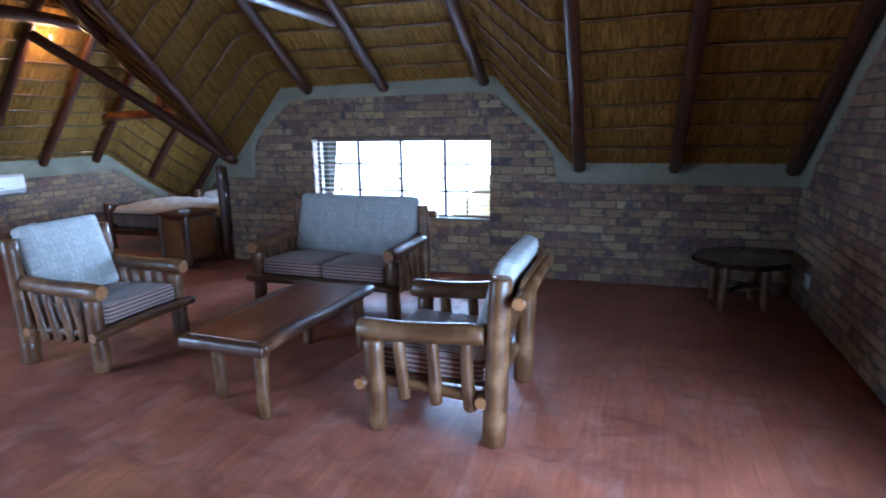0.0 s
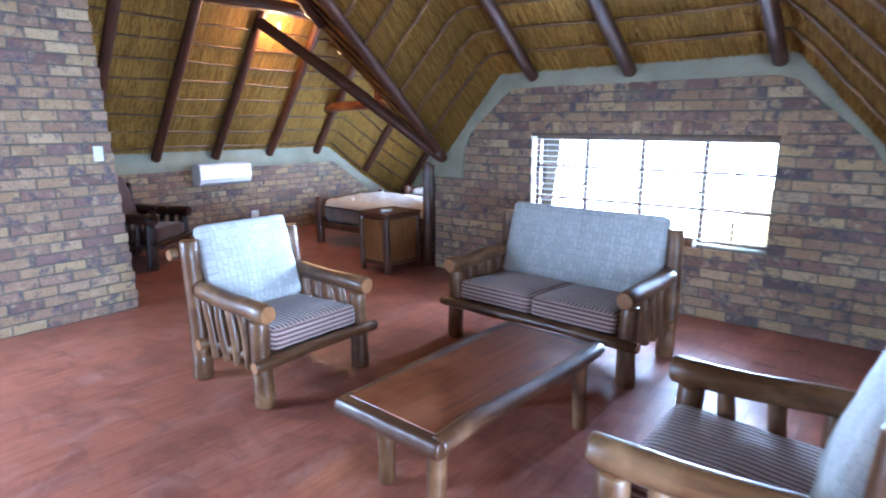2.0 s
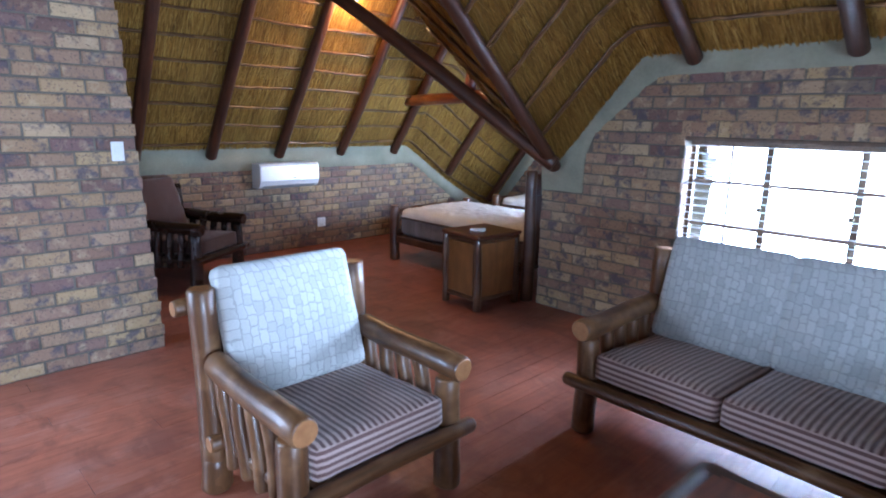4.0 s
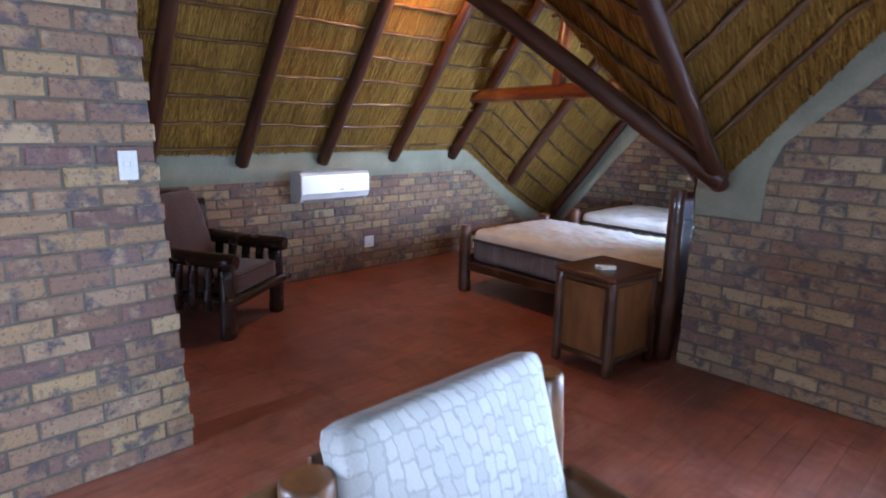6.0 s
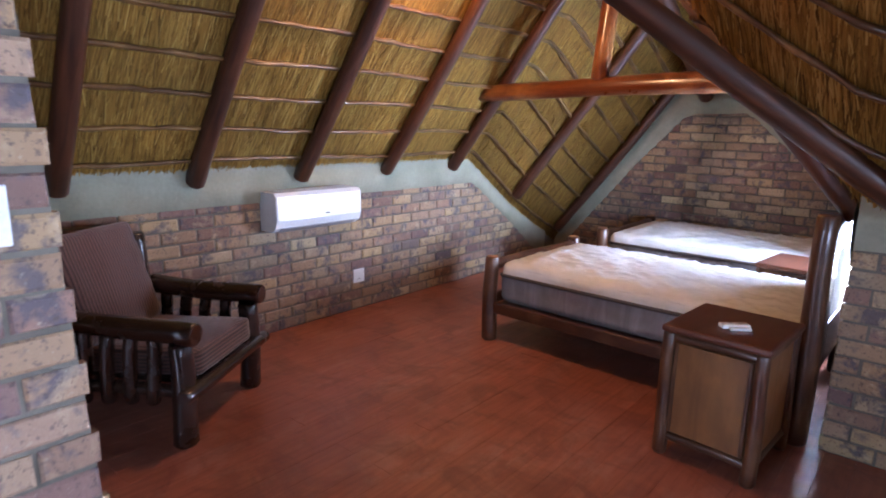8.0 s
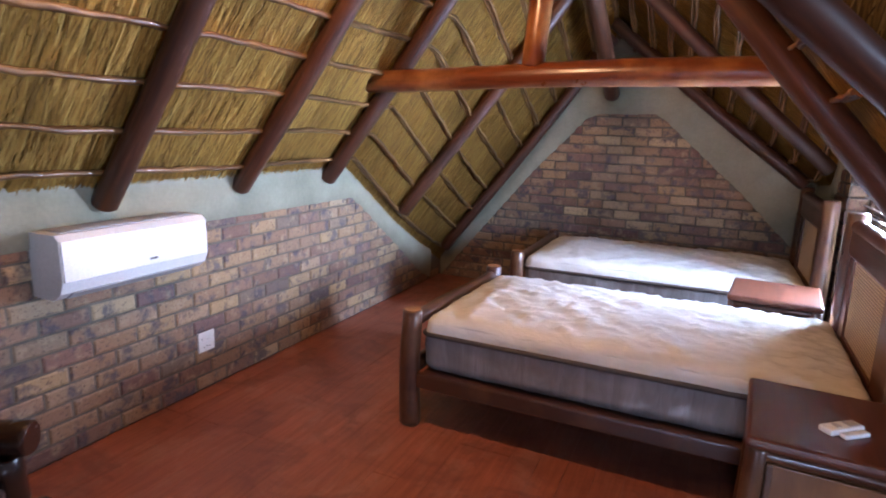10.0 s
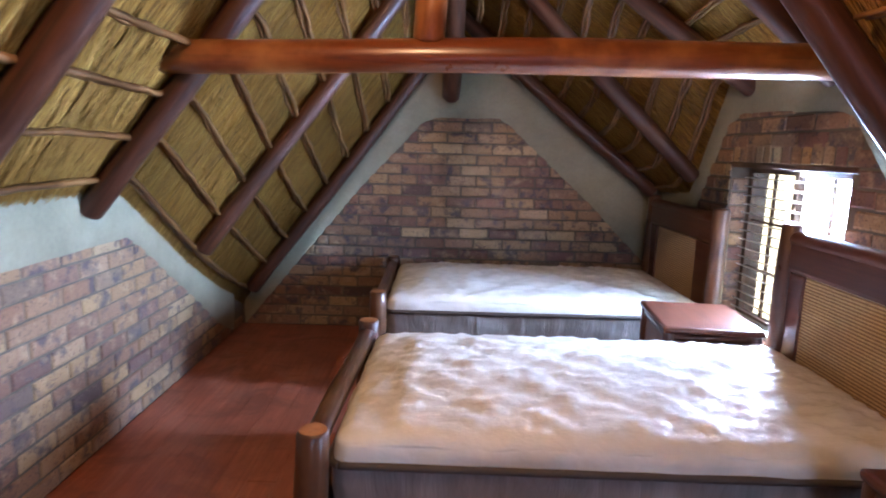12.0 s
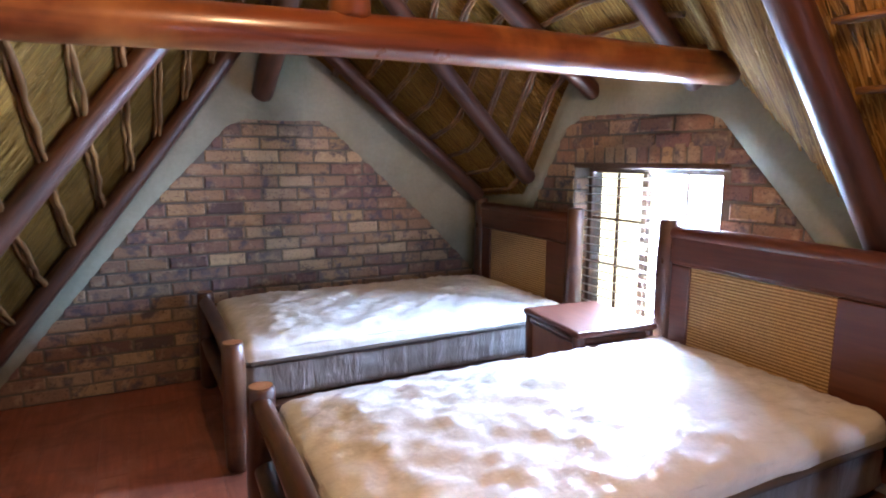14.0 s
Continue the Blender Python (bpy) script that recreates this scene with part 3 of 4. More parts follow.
WALL_GABLE = wall("wall_gable", closed(gable_top, XA - 0.22, XC + 0.22), 0.22, TW_GABLE, "brown clay brick gable wall under thatch")
low_top = profile(lambda y: roof(XA, y)[0] + 0.10, YB, YG, 60)
WALL_LOW = wall("wall_low", closed(low_top, YB, YG), 0.22, TW_LOW, "low purple and tan clay brick wall")
end_top = profile(lambda y: roof(XR, y)[0] + 0.12, YB, YS, 40)
# the opening is assumed, out of view, and holds the added end lamp
WALL_END = wall("wall_end", closed(end_top, YB, YS), 0.22, TW_END, "dim clay brick gable end wall", (0.2, 2.3, 0.45, 1.65))
part_top = profile(lambda y: roof(XP, y)[0] + 0.10, YB, YP - 0.17, 30)
# the opening here is unseen, made only for the added fill lamp
WALL_PART = wall("wall_partition", closed(part_top, YB, YP - 0.17), 0.208, TW_PART, "clay face brick partition wall with stepped quoin end", (-0.8, 0.8, 0.04, 1.95))
part("wall_return", extrude_outline([(YP - 0.17, 0.0), (YP - 0.008, 0.0), (YP - 0.155, 2.7), (YP - 0.17, 2.7)], 0.208, TW_PART), MORTAR, WALL_PART)
back_top = profile(lambda x: roof(x, YB)[0] + 0.12, XA, XR, 30)
WALL_BACK = wall("wall_back", closed(back_top, XA, XR), 0.22, TW_BACK, "plain brick back wall")


def band(name, lower, upper, to_world, parent, seed=0):
    """A cement strip on a wall between two profiles, a little proud, with a soft uneven lower edge."""
    bm = bmesh.new()
    rows = []
    n = len(lower)
    for i in range(n):
        (u, zl), (uu, zu) = lower[i], upper[i]
        wob = 0.008 * noise.noise(Vector((u * 4, seed, 0)))
        rows.append([bm.verts.new(to_world(u, zl + wob, 0.0)), bm.verts.new(to_world(u, zl + 0.012 + wob, -0.016)),
                     bm.verts.new(to_world((u + uu) / 2, (zl + zu) / 2, -0.026 - 0.004 * noise.noise(Vector((u * 2, zl, seed))))),
                     bm.verts.new(to_world(uu, zu, -0.020))])
    for a, b in zip(rows, rows[1:]):
        for j in range(3):
            f = bm.faces.new((a[j], b[j], b[j + 1], a[j + 1]))
            f.smooth = True
    bmesh.ops.recalc_face_normals(bm, faces=bm.faces[:])
    return part(name, bm, PLASTER, parent, "smooth grey-green cement band")


def resample(points, n):
    total = [0.0]
    for a, b in zip(points, points[1:]):
        total.append(total[-1] + math.hypot(b[0] - a[0], b[1] - a[1]))
    out = []
    for i in range(n + 1):
        s = total[-1] * i / n
        for k in range(len(points) - 1):
            if s <= total[k + 1] + 1e-9:
                f = (s - total[k]) / max(total[k + 1] - total[k], 1e-9)
                out.append((points[k][0] + f * (points[k + 1][0] - points[k][0]), points[k][1] + f * (points[k + 1][1] - points[k][1])))
                break
    return out


def strip_between(name, low, to_world, parent, top_of, n=70, seed=0):
    """Band from its lower edge's corner points up to the thatch."""
    lower = resample(low, n)
    upper = [(u, max(top_of(u) + 0.05, z + 0.03)) for u, z in lower]
    return band(name, lower, upper, to_world, parent, seed)


LOW_LOUNGE = [(XC, 1.0), (-2.69, 1.0), (-2.68, 1.30), (-2.62, 1.46), (-2.16, 1.86), (-2.0, 1.88), (0.08, 1.90), (0.24, 1.86), (0.72, 1.42), (0.82, 1.25), (0.84, 1.02), (0.95, 0.995), (XR, 0.985)]
LOW_BED = [(YS, 0.95), (6.40, 0.99), (6.98, 1.62), (7.10, 1.66), (7.95, 1.69), (8.10, 1.62), (8.46, 1.05), (8.60, 0.93), (YG, 0.90)]
LOW_LOW = [(YB, 0.955), (7.40, 0.955), (7.52, 0.90), (8.30, 0.36), (8.60, 0.14), (8.85, 0.02)]
LOW_GABLE = [(-6.36, 0.0), (-5.42, 1.14), (-4.95, 1.64), (-4.85, 1.68), (-4.36, 1.68), (-4.27, 1.63), (-3.59, 1.02), (XC, 0.50)]
LOW_END = [(2.2, 3.64), (5.20, 1.50), (5.60, 1.20), (5.74, 1.0), (YS, 0.985)]
strip_between("plaster_band", LOW_LOUNGE, TW_LOUNGE, WALL_LOUNGE, lambda u: roof(u, YS)[0], 110, 1)
strip_between("plaster_band", LOW_BED, TW_BED, WALL_BED, lambda u: roof(XC, u)[0], 80, 2)
strip_between("plaster_band", LOW_LOW, TW_LOW, WALL_LOW, lambda u: roof(XA, u)[0], 110, 3)
strip_between("plaster_band", LOW_GABLE, TW_GABLE, WALL_GABLE, lambda u: roof(u, YG)[0], 80, 4)
strip_between("plaster_band", LOW_END, TW_END, WALL_END, lambda u: roof(XR, u)[0], 50, 5)

# ---- floor and ground ----
FLOOR_OB = tagged(part("floor", box(boxed(XA - 0.2, XR + 0.2, YB - 0.2, YS + 0.2, -0.15, -0.008), XA - 0.2, XC + 0.2, YS + 0.2, YG + 0.2, -0.15, -0.008), FLOOR), "red-brown stained timber board floor, scuffed", "floor", kind="structure")
gb = bmesh.new()
bmesh.ops.create_grid(gb, x_segments=8, y_segments=8, size=400)
GROUND = part("ground", gb, GRASS)
GROUND.location.z = -2.9
tagged(GROUND, "dry grassy ground far below the windows", "ground", kind="structure")

# ---- windows ----
def window(name, u0, u1, z0, z1, cols, rows, to_world, label, thin=(), bead=0.012):
    win = empty(name)
    tagged(win, label, "window", kind="structure")
    d0, d1 = 0.115, 0.16

    def bar(pname, a0, a1, b0, b1, w0=d0, w1=d1):
        bm = bmesh.new()
        pts = [to_world(a, b, w) for w in (w0, w1) for a, b in ((a0, b0), (a1, b0), (a1, b1), (a0, b1))]
        vs = [bm.verts.new(p) for p in pts]
        for q in ((0, 1, 2, 3), (4, 5, 6, 7), (0, 1, 5, 4), (1, 2, 6, 5), (2, 3, 7, 6), (3, 0, 4, 7)):
            bm.faces.new([vs[i] for i in q])
        bmesh.ops.recalc_face_normals(bm, faces=bm.faces[:])
        bmesh.ops.bevel(bm, geom=bm.edges[:], offset=0.003, segments=1, affect="EDGES")
        return part(pname, bm, FRAME_WOOD, win)

    f = 0.03
    bar("window_frame", u0, u1, z0, z0 + f)
    bar("window_frame", u0, u1, z1 - f, z1)
    bar("window_frame", u0, u0 + f, z0 + f, z1 - f)
    bar("window_frame", u1 - f, u1, z0 + f, z1 - f)
    for c in cols:
        bar("mullion", c - 0.021, c + 0.021, z0 + f, z1 - f, d0 + 0.004, d1 - 0.004)
        bar("latch", c - 0.034, c - 0.006, (z0 + z1) / 2 - 0.012, (z0 + z1) / 2 + 0.014, d0 - 0.03, d0 + 0.002)
    for r in rows:
        bar("glazing_bar", u0 + f, u1 - f, r - bead, r + bead, d0 + 0.012, d1 - 0.012)
    for c in thin:
        bar("glazing_bar", c - 0.009, c + 0.009, z0 + f, z1 - f, d0 + 0.012, d1 - 0.012)
    edges = [u0 + f] + list(cols) + [u1 - f]
    for a, b in zip(edges, edges[1:]):
        bm = bmesh.new()
        extrude_outline([(a, z0 + f), (b, z0 + f), (b, z1 - f), (a, z1 - f)], 0.004, lambda u, z, w: to_world(u, z, (d0 + d1) / 2 + w), bm)
        pane = part("pane", bm, GLASS, win)
        pane.visible_shadow = False
    k = 0
    while z0 + 0.05 + k * 0.052 < z1 - 0.02:
        z = z0 + 0.05 + k * 0.052
        a, b = Vector(to_world(u0 + 0.004, z, 0.085)), Vector(to_world(u1 - 0.004, z, 0.085))
        part("burglar_bar", pole(a, b, 0.0042, 0.0042, 0.0, k, 6, 2), WHITE, win)
        k += 1
    bar("lintel", u0 - 0.04, u1 + 0.04, z1 + 0.001, z1 + 0.028, -0.004, 0.10)
    sill = bmesh.new()
    pts = [to_world(u, z, w) for w in (0.005, d0) for u, z in ((u0, z0 + 0.001), (u1, z0 + 0.001), (u1, z0 + 0.014), (u0, z0 + 0.014))]
    vs = [sill.verts.new(p) for p in pts]
    for q in ((0, 1, 2, 3), (4, 5, 6, 7), (0, 1, 5, 4), (1, 2, 6, 5), (2, 3, 7, 6), (3, 0, 4, 7)):
        sill.faces.new([vs[i] for i in q])
    bmesh.ops.recalc_face_normals(sill, faces=sill.faces[:])
    part("window_sill", sill, PLASTER, win)
    return win


window("window_1", *W1, (-1.393, -0.879, -0.364), (0.87, 1.17), TW_LOUNGE, "wide timber window with glazing bars, bright daylight behind", (-1.63, -0.12))
window("window_2", *W2, (7.54,), (0.80, 1.08), TW_BED, "timber bedroom window with glazing bars, bright daylight behind", (7.26, 7.76), 0.007)

# ---- lounge furniture ----
def log_part(name, a, b, r0, r1, parent, mat, seed, ends=True, wobble=0.004, flat=1.0, sides=14, rings=7):
    return part(name, pole(a, b, r0, r1, wobble, seed, sides, rings, 1 if ends else 0, flat=flat), [mat, END_GRAIN if ends else mat], parent)


def log_seat(name, m, width, seats, mat, back_mat, seat_mat, label, category, group="", seed=0, end_grain=True, feet=False, slant=-0.012, slats=4):
    """A log armchair or settee: faces +x, its middle at the origin; width is from leg to leg."""
    t = empty(name, m)
    tagged(t, label, category, group)
    h, fx, bx = width / 2, 0.32, -0.32
    for s in (-1, 1):
        y = s * h
        log_part("front_leg", (fx, y, 0), (fx, y, 0.505), 0.059, 0.054, t, mat, seed + 1 + s, end_grain)
        log_part("back_leg", (bx, y, 0), (bx - 0.035, y, 0.875), 0.060, 0.055, t, mat, seed + 4 + s, end_grain)
        log_part("armrest", (bx + 0.045, y, 0.575), (fx + 0.085, y, 0.552), 0.054, 0.056, t, mat, seed + 7 + s, end_grain)
        log_part("side_rail", (bx - 0.02, y * 0.93, 0.235), (fx + 0.03, y * 0.93, 0.265), 0.032, 0.032, t, mat, seed + 10 + s, end_grain)
        if feet:
            log_part("foot_block", (bx - 0.004, y, 0), (bx - 0.004, y, 0.155), 0.066, 0.060, t, mat, seed + 30 + s, end_grain, rings=3)
        for k in range(slats):
            x = bx + 0.135 + k * 0.36 / (slats - 1)
            log_part("slat", (x + slant, y * 0.985, 0.17 + 0.008 * k), (x - slant, y * 0.985, 0.535), 0.035, 0.033, t, mat, seed + 13 + k, end_grain, sides=10, rings=4)
    log_part("front_rail", (fx + 0.055, -h - 0.09, 0.275), (fx + 0.055, h + 0.09, 0.28), 0.036, 0.034, t, mat, seed + 20, end_grain)
    log_part("rear_rail", (bx + 0.05, -h - 0.05, 0.235), (bx + 0.05, h + 0.05, 0.235), 0.036, 0.036, t, mat, seed + 21, end_grain)
    log_part("top_rail", (bx - 0.135, -h - 0.085, 0.775), (bx - 0.135, h + 0.085, 0.775), 0.036, 0.036, t, mat, seed + 22, end_grain)
    part("seat_board", boxed(bx + 0.06, fx + 0.05, -h + 0.06, h - 0.06, 0.275, 0.297, 0.004), mat, t)
    part("back_board", boxed(-0.009, 0.009, -h + 0.055, h - 0.055, -0.30, 0.21, 0.004), mat, t).matrix_basis = pose(bx - 0.06, 0, 0.655, 0, -20, 0)
    w = (width - 0.115) / seats
    for k in range(seats):
        y = -h + 0.0575 + w * (k + 0.5)
        c = part("seat_cushion", cushion(0.62, w - 0.006, 0.135, 0.018, 0.03, "x", seed=seed + k), seat_mat, t, "striped corduroy seat cushion")
        c.matrix_basis = pose(0.055, y, 0.366, 0, -2.5, 0)
        c = part("back_cushion", cushion(0.56, w + 0.016, 0.105, 0.02, 0.035, "p" if back_mat is FABRIC else "y", seed=seed + 9 + k), back_mat, t,
                 "pale patterned back cushion" if back_mat is FABRIC else "")
        c.matrix_basis = pose(bx + 0.025, y, 0.680, 0, -72, 180)
    return t


CH1 = log_seat("armchair", pose(-2.06, 3.185, 0, 0, 0, 0), 0.735, 1, LOG, FABRIC, CORD, "varnished log armchair with pale patterned back cushion", "armchair", "lounge armchairs", 100, feet=True, slant=0.032)
CH2 = log_seat("armchair", pose(0.67, 3.065, 0, 0, 0, 180), 0.80, 1, LOG, FABRIC, CORD, "varnished log armchair with its back to the open floor", "armchair", "lounge armchairs", 140, slats=3)
SOFA = log_seat("sofa", pose(-0.905, 4.69, 0, 0, 0, -93), 1.34, 2, LOG, FABRIC, CORD, "two-seat varnished log settee under the window", "sofa", "", 180)
CH3 = log_seat("armchair", pose(-5.80, 4.05, 0, 0, 0, 32), 0.66, 1, DARK_LOG, CORD_DARK, CORD_DARK, "near-black log armchair with brown striped cushions", "armchair", "", 220, False)


def live_slab(outline, z0, z1, r, seed):
    """A thick plank from its plan outline: rounded, slightly wavering edges and a flat top."""
    bm = bmesh.new()
    cx = sum(p[0] for p in outline) / len(outline)
    ring0 = resample(outline + outline[:1], 120)[:-1]
    uv_rows, h = [], z1 - z0
    for k in range(7):
        a = math.pi * k / 6
        inset, z = r * (1 - math.sin(a)), z0 + h * (1 - math.cos(a)) / 2
        row = []
        for x, y in ring0:
            w = 1 + 0.02 * noise.noise(Vector((x * 5, y * 5, seed))) + 0.02 * noise.noise(Vector((x * 14, y * 14, seed)))
            x, y = cx + (x - cx) * w, y * (1 + 0.25 * (w - 1))
            d = math.hypot(x, y)
            row.append(bm.verts.new((x - inset * x / d * 1.0, y - inset * (1 if y > 0 else -1) * min(1.0, abs(y) * 1.6), z + 0.006 * noise.noise(Vector((x * 4, y * 4, seed + 3))))))
        uv_rows.append(row)
    n = len(ring0)
    for p, q in zip(uv_rows, uv_rows[1:]):
        for i in range(n):
            f = bm.faces.new((p[i], p[(i + 1) % n], q[(i + 1) % n], q[i]))
            f.smooth = True
    bm.faces.new(uv_rows[-1])
    bm.faces.new(list(reversed(uv_rows[0])))
    bmesh.ops.recalc_face_normals(bm, faces=bm.faces[:])
    return bm


def coffee_table():
    t = empty("coffee_table", pose(-0.50, 3.15, 0, 0, 0, -2.5))
    tagged(t, "low reddish hardwood slab coffee table with rounded bark edges", "coffee table")
    part("tabletop", boxed(-0.245, 0.245, -0.575, 0.60, 0.412, 0.452, 0.004), SLAB, t, "worn red plank top")
    log_part("edge_log", (0.262, -0.60, 0.418), (0.268, 0.64, 0.428), 0.043, 0.040, t, BARK, 61, False, 0.009, 0.9)
    log_part("edge_log", (-0.262, -0.60, 0.418), (-0.268, 0.64, 0.428), 0.038, 0.040, t, BARK, 62, False, 0.009, 0.9)
    part("end_rail", live_slab([(-0.285, -0.632), (0.29, -0.632), (0.29, -0.565), (-0.285, -0.565)], 0.376, 0.446, 0.016, 5), BARK, t)
    part("end_rail", live_slab([(-0.285, 0.595), (0.29, 0.595), (0.29, 0.655), (-0.285, 0.655)], 0.386, 0.450, 0.016, 6), BARK, t)
    for k, (x, y) in enumerate(((0.235, -0.565), (-0.19, -0.43), (0.225, 0.56), (-0.2, 0.52))):
        log_part("leg", (x, y, 0), (x * 0.97, y * 1.0, 0.40), 0.036, 0.040, t, LOG, 65 + k, True, 0.004)
    log_part("stretcher", (0.0, -0.42, 0.30), (0.0, 0.50, 0.30), 0.03, 0.03, t, LOG, 71, False)
    return t


coffee_table()


def side_table():
    t = empty("side_table", pose(2.50, 5.50, 0, 0, 0, 8))
    tagged(t, "dark octagonal log side table against the brick wall", "side table")
    bm = bmesh.new()
    bmesh.ops.create_cone(bm, cap_ends=True, segments=8, radius1=0.40, radius2=0.41, depth=0.05)
    bmesh.ops.translate(bm, verts=bm.verts[:], vec=(0, 0, 0.415))
    bmesh.ops.bevel(bm, geom=bm.edges[:], offset=0.008, segments=2, affect="EDGES")
    part("tabletop", bm, DARK_LOG, t)
    for k in range(4):
        a = radians(45 + 90 * k)
        log_part("leg", (0.24 * math.cos(a), 0.24 * math.sin(a), 0), (0.22 * math.cos(a), 0.22 * math.sin(a), 0.395), 0.04, 0.038, t, LOG, 81 + k, False)
    for k in range(2):
        a, b = radians(45 + 90 * k), radians(225 + 90 * k)
        log_part("stretcher", (0.24 * math.cos(a), 0.24 * math.sin(a), 0.16 + 0.03 * k), (0.24 * math.cos(b), 0.24 * math.sin(b), 0.16 + 0.03 * k), 0.022, 0.022, t, DARK_LOG, 87 + k, False)
    return t


side_table()

# ---- bedroom furniture ----
def mattress_mesh(lx, ly, z0, z1, seed):
    """Tufted pillow-top with film creases over it; its lower faces take the grey side."""
    bm = bmesh.new()
    bmesh.ops.create_cube(bm, size=1)
    bmesh.ops.subdivide_edges(bm, edges=bm.edges[:], cuts=64, use_grid_fill=True)
    h = Vector((lx / 2, ly / 2, (z1 - z0) / 2))
    r = 0.06
    for v in bm.verts:
        top = max(0.0, v.co.z * 2)
        p = Vector((v.co.x * lx, v.co.y * ly, v.co.z * (z1 - z0)))
        inner = Vector([max(-hh + r, min(hh - r, c)) for c, hh in zip(p, h)])
        d = p - inner
        if d.length > 1e-6:
            p = inner + d.normalized() * min(d.length, r)
        q = p + Vector((seed * 7, 0, 0))
        ex, ey = 1 - abs(2 * p.x / lx), 1 - abs(2 * p.y / ly)
        edge = min(1.0, 5 * ex) * min(1.0, 5 * ey)
        tuft = (abs(math.sin((p.x + p.y) * 10.5)) * abs(math.sin((p.x - p.y) * 10.5))) ** 0.6
        ridge = 1 - abs(noise.noise(Vector((q.x * 4.5 + q.y * 3, q.y * 6 - q.x * 2.5, 2))))
        fine = 1 - abs(noise.noise(Vector((q.x * 13 - q.y * 6, q.y * 9 + q.x * 8, 5))))
        p.z += top * (0.6 + 0.4 * edge) * (0.010 * tuft * edge + 0.007 * ridge ** 6 + 0.013 * fine ** 8)
        p.z += top * 0.045 * min(1.0, 4 * ex) * (1 - (2 * p.y / ly) ** 2) * (1 - 0.35 * (p.x / lx + 0.5))
        if v.co.z < 0.42:
            k = 0.010 * noise.noise(Vector((q.x * 7, q.y * 7, q.z * 2.5))) + 0.006 * noise.noise(q * 15)
            p.x += k * (1 if p.x > 0 else -1)
            p.y += k * (1 if p.y > 0 else -1)
        v.co = p + Vector((0, 0, (z0 + z1) / 2))
    uv = bm.loops.layers.uv.verify()
    for f in bm.faces:
        f.smooth = True
        f.material_index = 1 if f.calc_center_median().z < z0 + (z1 - z0) * 0.70 else 0
        for l in f.loops:
            l[uv].uv = (l.vert.co.x, l.vert.co.y + l.vert.co.z)
    return bm


def bed(m, seed, label, near=0.54):
    """Foot towards -x, headboard at +x; the floor's middle of the headboard at the origin."""
    t = empty("bed", m)
    tagged(t, label, "bed", "single beds")
    L, h = 1.98, 0.57
    for s in (-1, 1):
        log_part("foot_post", (-L, s * h, 0), (-L, s * h, 0.615), 0.056, 0.050, t, BED_POLE, seed + s, True)
        log_part("head_post", (0, 0.54 if s > 0 else -near, 0), (0, 0.54 if s > 0 else -near, 1.15), 0.058, 0.048, t, BED_POLE, seed + 3 + s, False)
        part("side_rail", boxed(-L + 0.03, -0.03, s * h - 0.022, s * h + 0.022, 0.205, 0.285, 0.010), BED_POLE, t)
    log_part("foot_rail", (-L, -h, 0.30), (-L, h, 0.30), 0.04, 0.04, t, BED_POLE, seed + 6, False)
    log_part("foot_rail", (-L, -h, 0.55), (-L, h, 0.55), 0.038, 0.038, t, BED_POLE, seed + 7, False)
    hb = part("headboard", boxed(-0.03, 0.03, -near + 0.03, 0.51, 0.93, 1.095, 0.022), DARK_WOOD, t, "dark red hardwood headboard rail")
    log_part("headboard_cap", (0, -near + 0.03, 1.085), (0, 0.51, 1.085), 0.036, 0.036, t, DARK_WOOD, seed + 8, False, 0.002)
    part("headboard_stile", boxed(-0.02, 0.02, -near + 0.03, -0.29, 0.30, 0.93, 0.006), DARK_WOOD, t)
    part("headboard_stile", boxed(-0.02, 0.02, 0.385, 0.51, 0.30, 0.93, 0.006), DARK_WOOD, t)
    part("headboard_rail", boxed(-0.02, 0.02, -0.29, 0.385, 0.30, 0.54, 0.006), DARK_WOOD, t)
    bm = boxed(-0.008, 0.008, -0.29, 0.385, 0.54, 0.93)
    uv = bm.loops.layers.uv.verify()
    for f in bm.faces:
        for l in f.loops:
            l[uv].uv = (l.vert.co.z, l.vert.co.y)
    part("cane_panel", bm, CANE, t, "woven golden cane panel")
    part("slat_base", boxed(-L + 0.05, -0.04, -h + 0.03, h - 0.03, 0.255, 0.275), BED_POLE, t)
    return t


def mattress(m, seed, label):
    t = empty("mattress", m)
    tagged(t, label, "mattress", "single mattresses")
    part("cover", mattress_mesh(1.90, 1.07, 0.276, 0.570, seed), [FILM, FILM_DARK], t)
    bm = bmesh.new()
    pts = [(-0.95, -0.51), (-0.92, -0.538), (0.92, -0.538), (0.95, -0.51), (0.95, 0.51), (0.92, 0.538), (-0.92, 0.538), (-0.95, 0.51)]
    for (a, b), (c, d) in zip(pts, pts[1:] + pts[:1]):
        pole((a, b, 0.482), (c, d, 0.482), 0.013, 0.013, 0.0, 1, 8, 3, bm=bm)
    part("piping", bm, PIPING, t, "dark piping round the edge")
    return t


B1, B2 = pose(-3.17, 6.625, 0, 0, 0, -1.3), pose(-3.17, 8.40, 0, 0, 0, 0)
bed(B1, 300, "dark pole single bed with cane headboard", 0.65)
bed(B2, 320, "dark pole single bed beside the gable wall")
mattress(B1 @ pose(-0.985, 0, 0), 1, "quilted mattress still wrapped in clear plastic film")
mattress(B2 @ pose(-0.985, 0, 0), 2, "plastic-wrapped mattress lying in dimmer light")


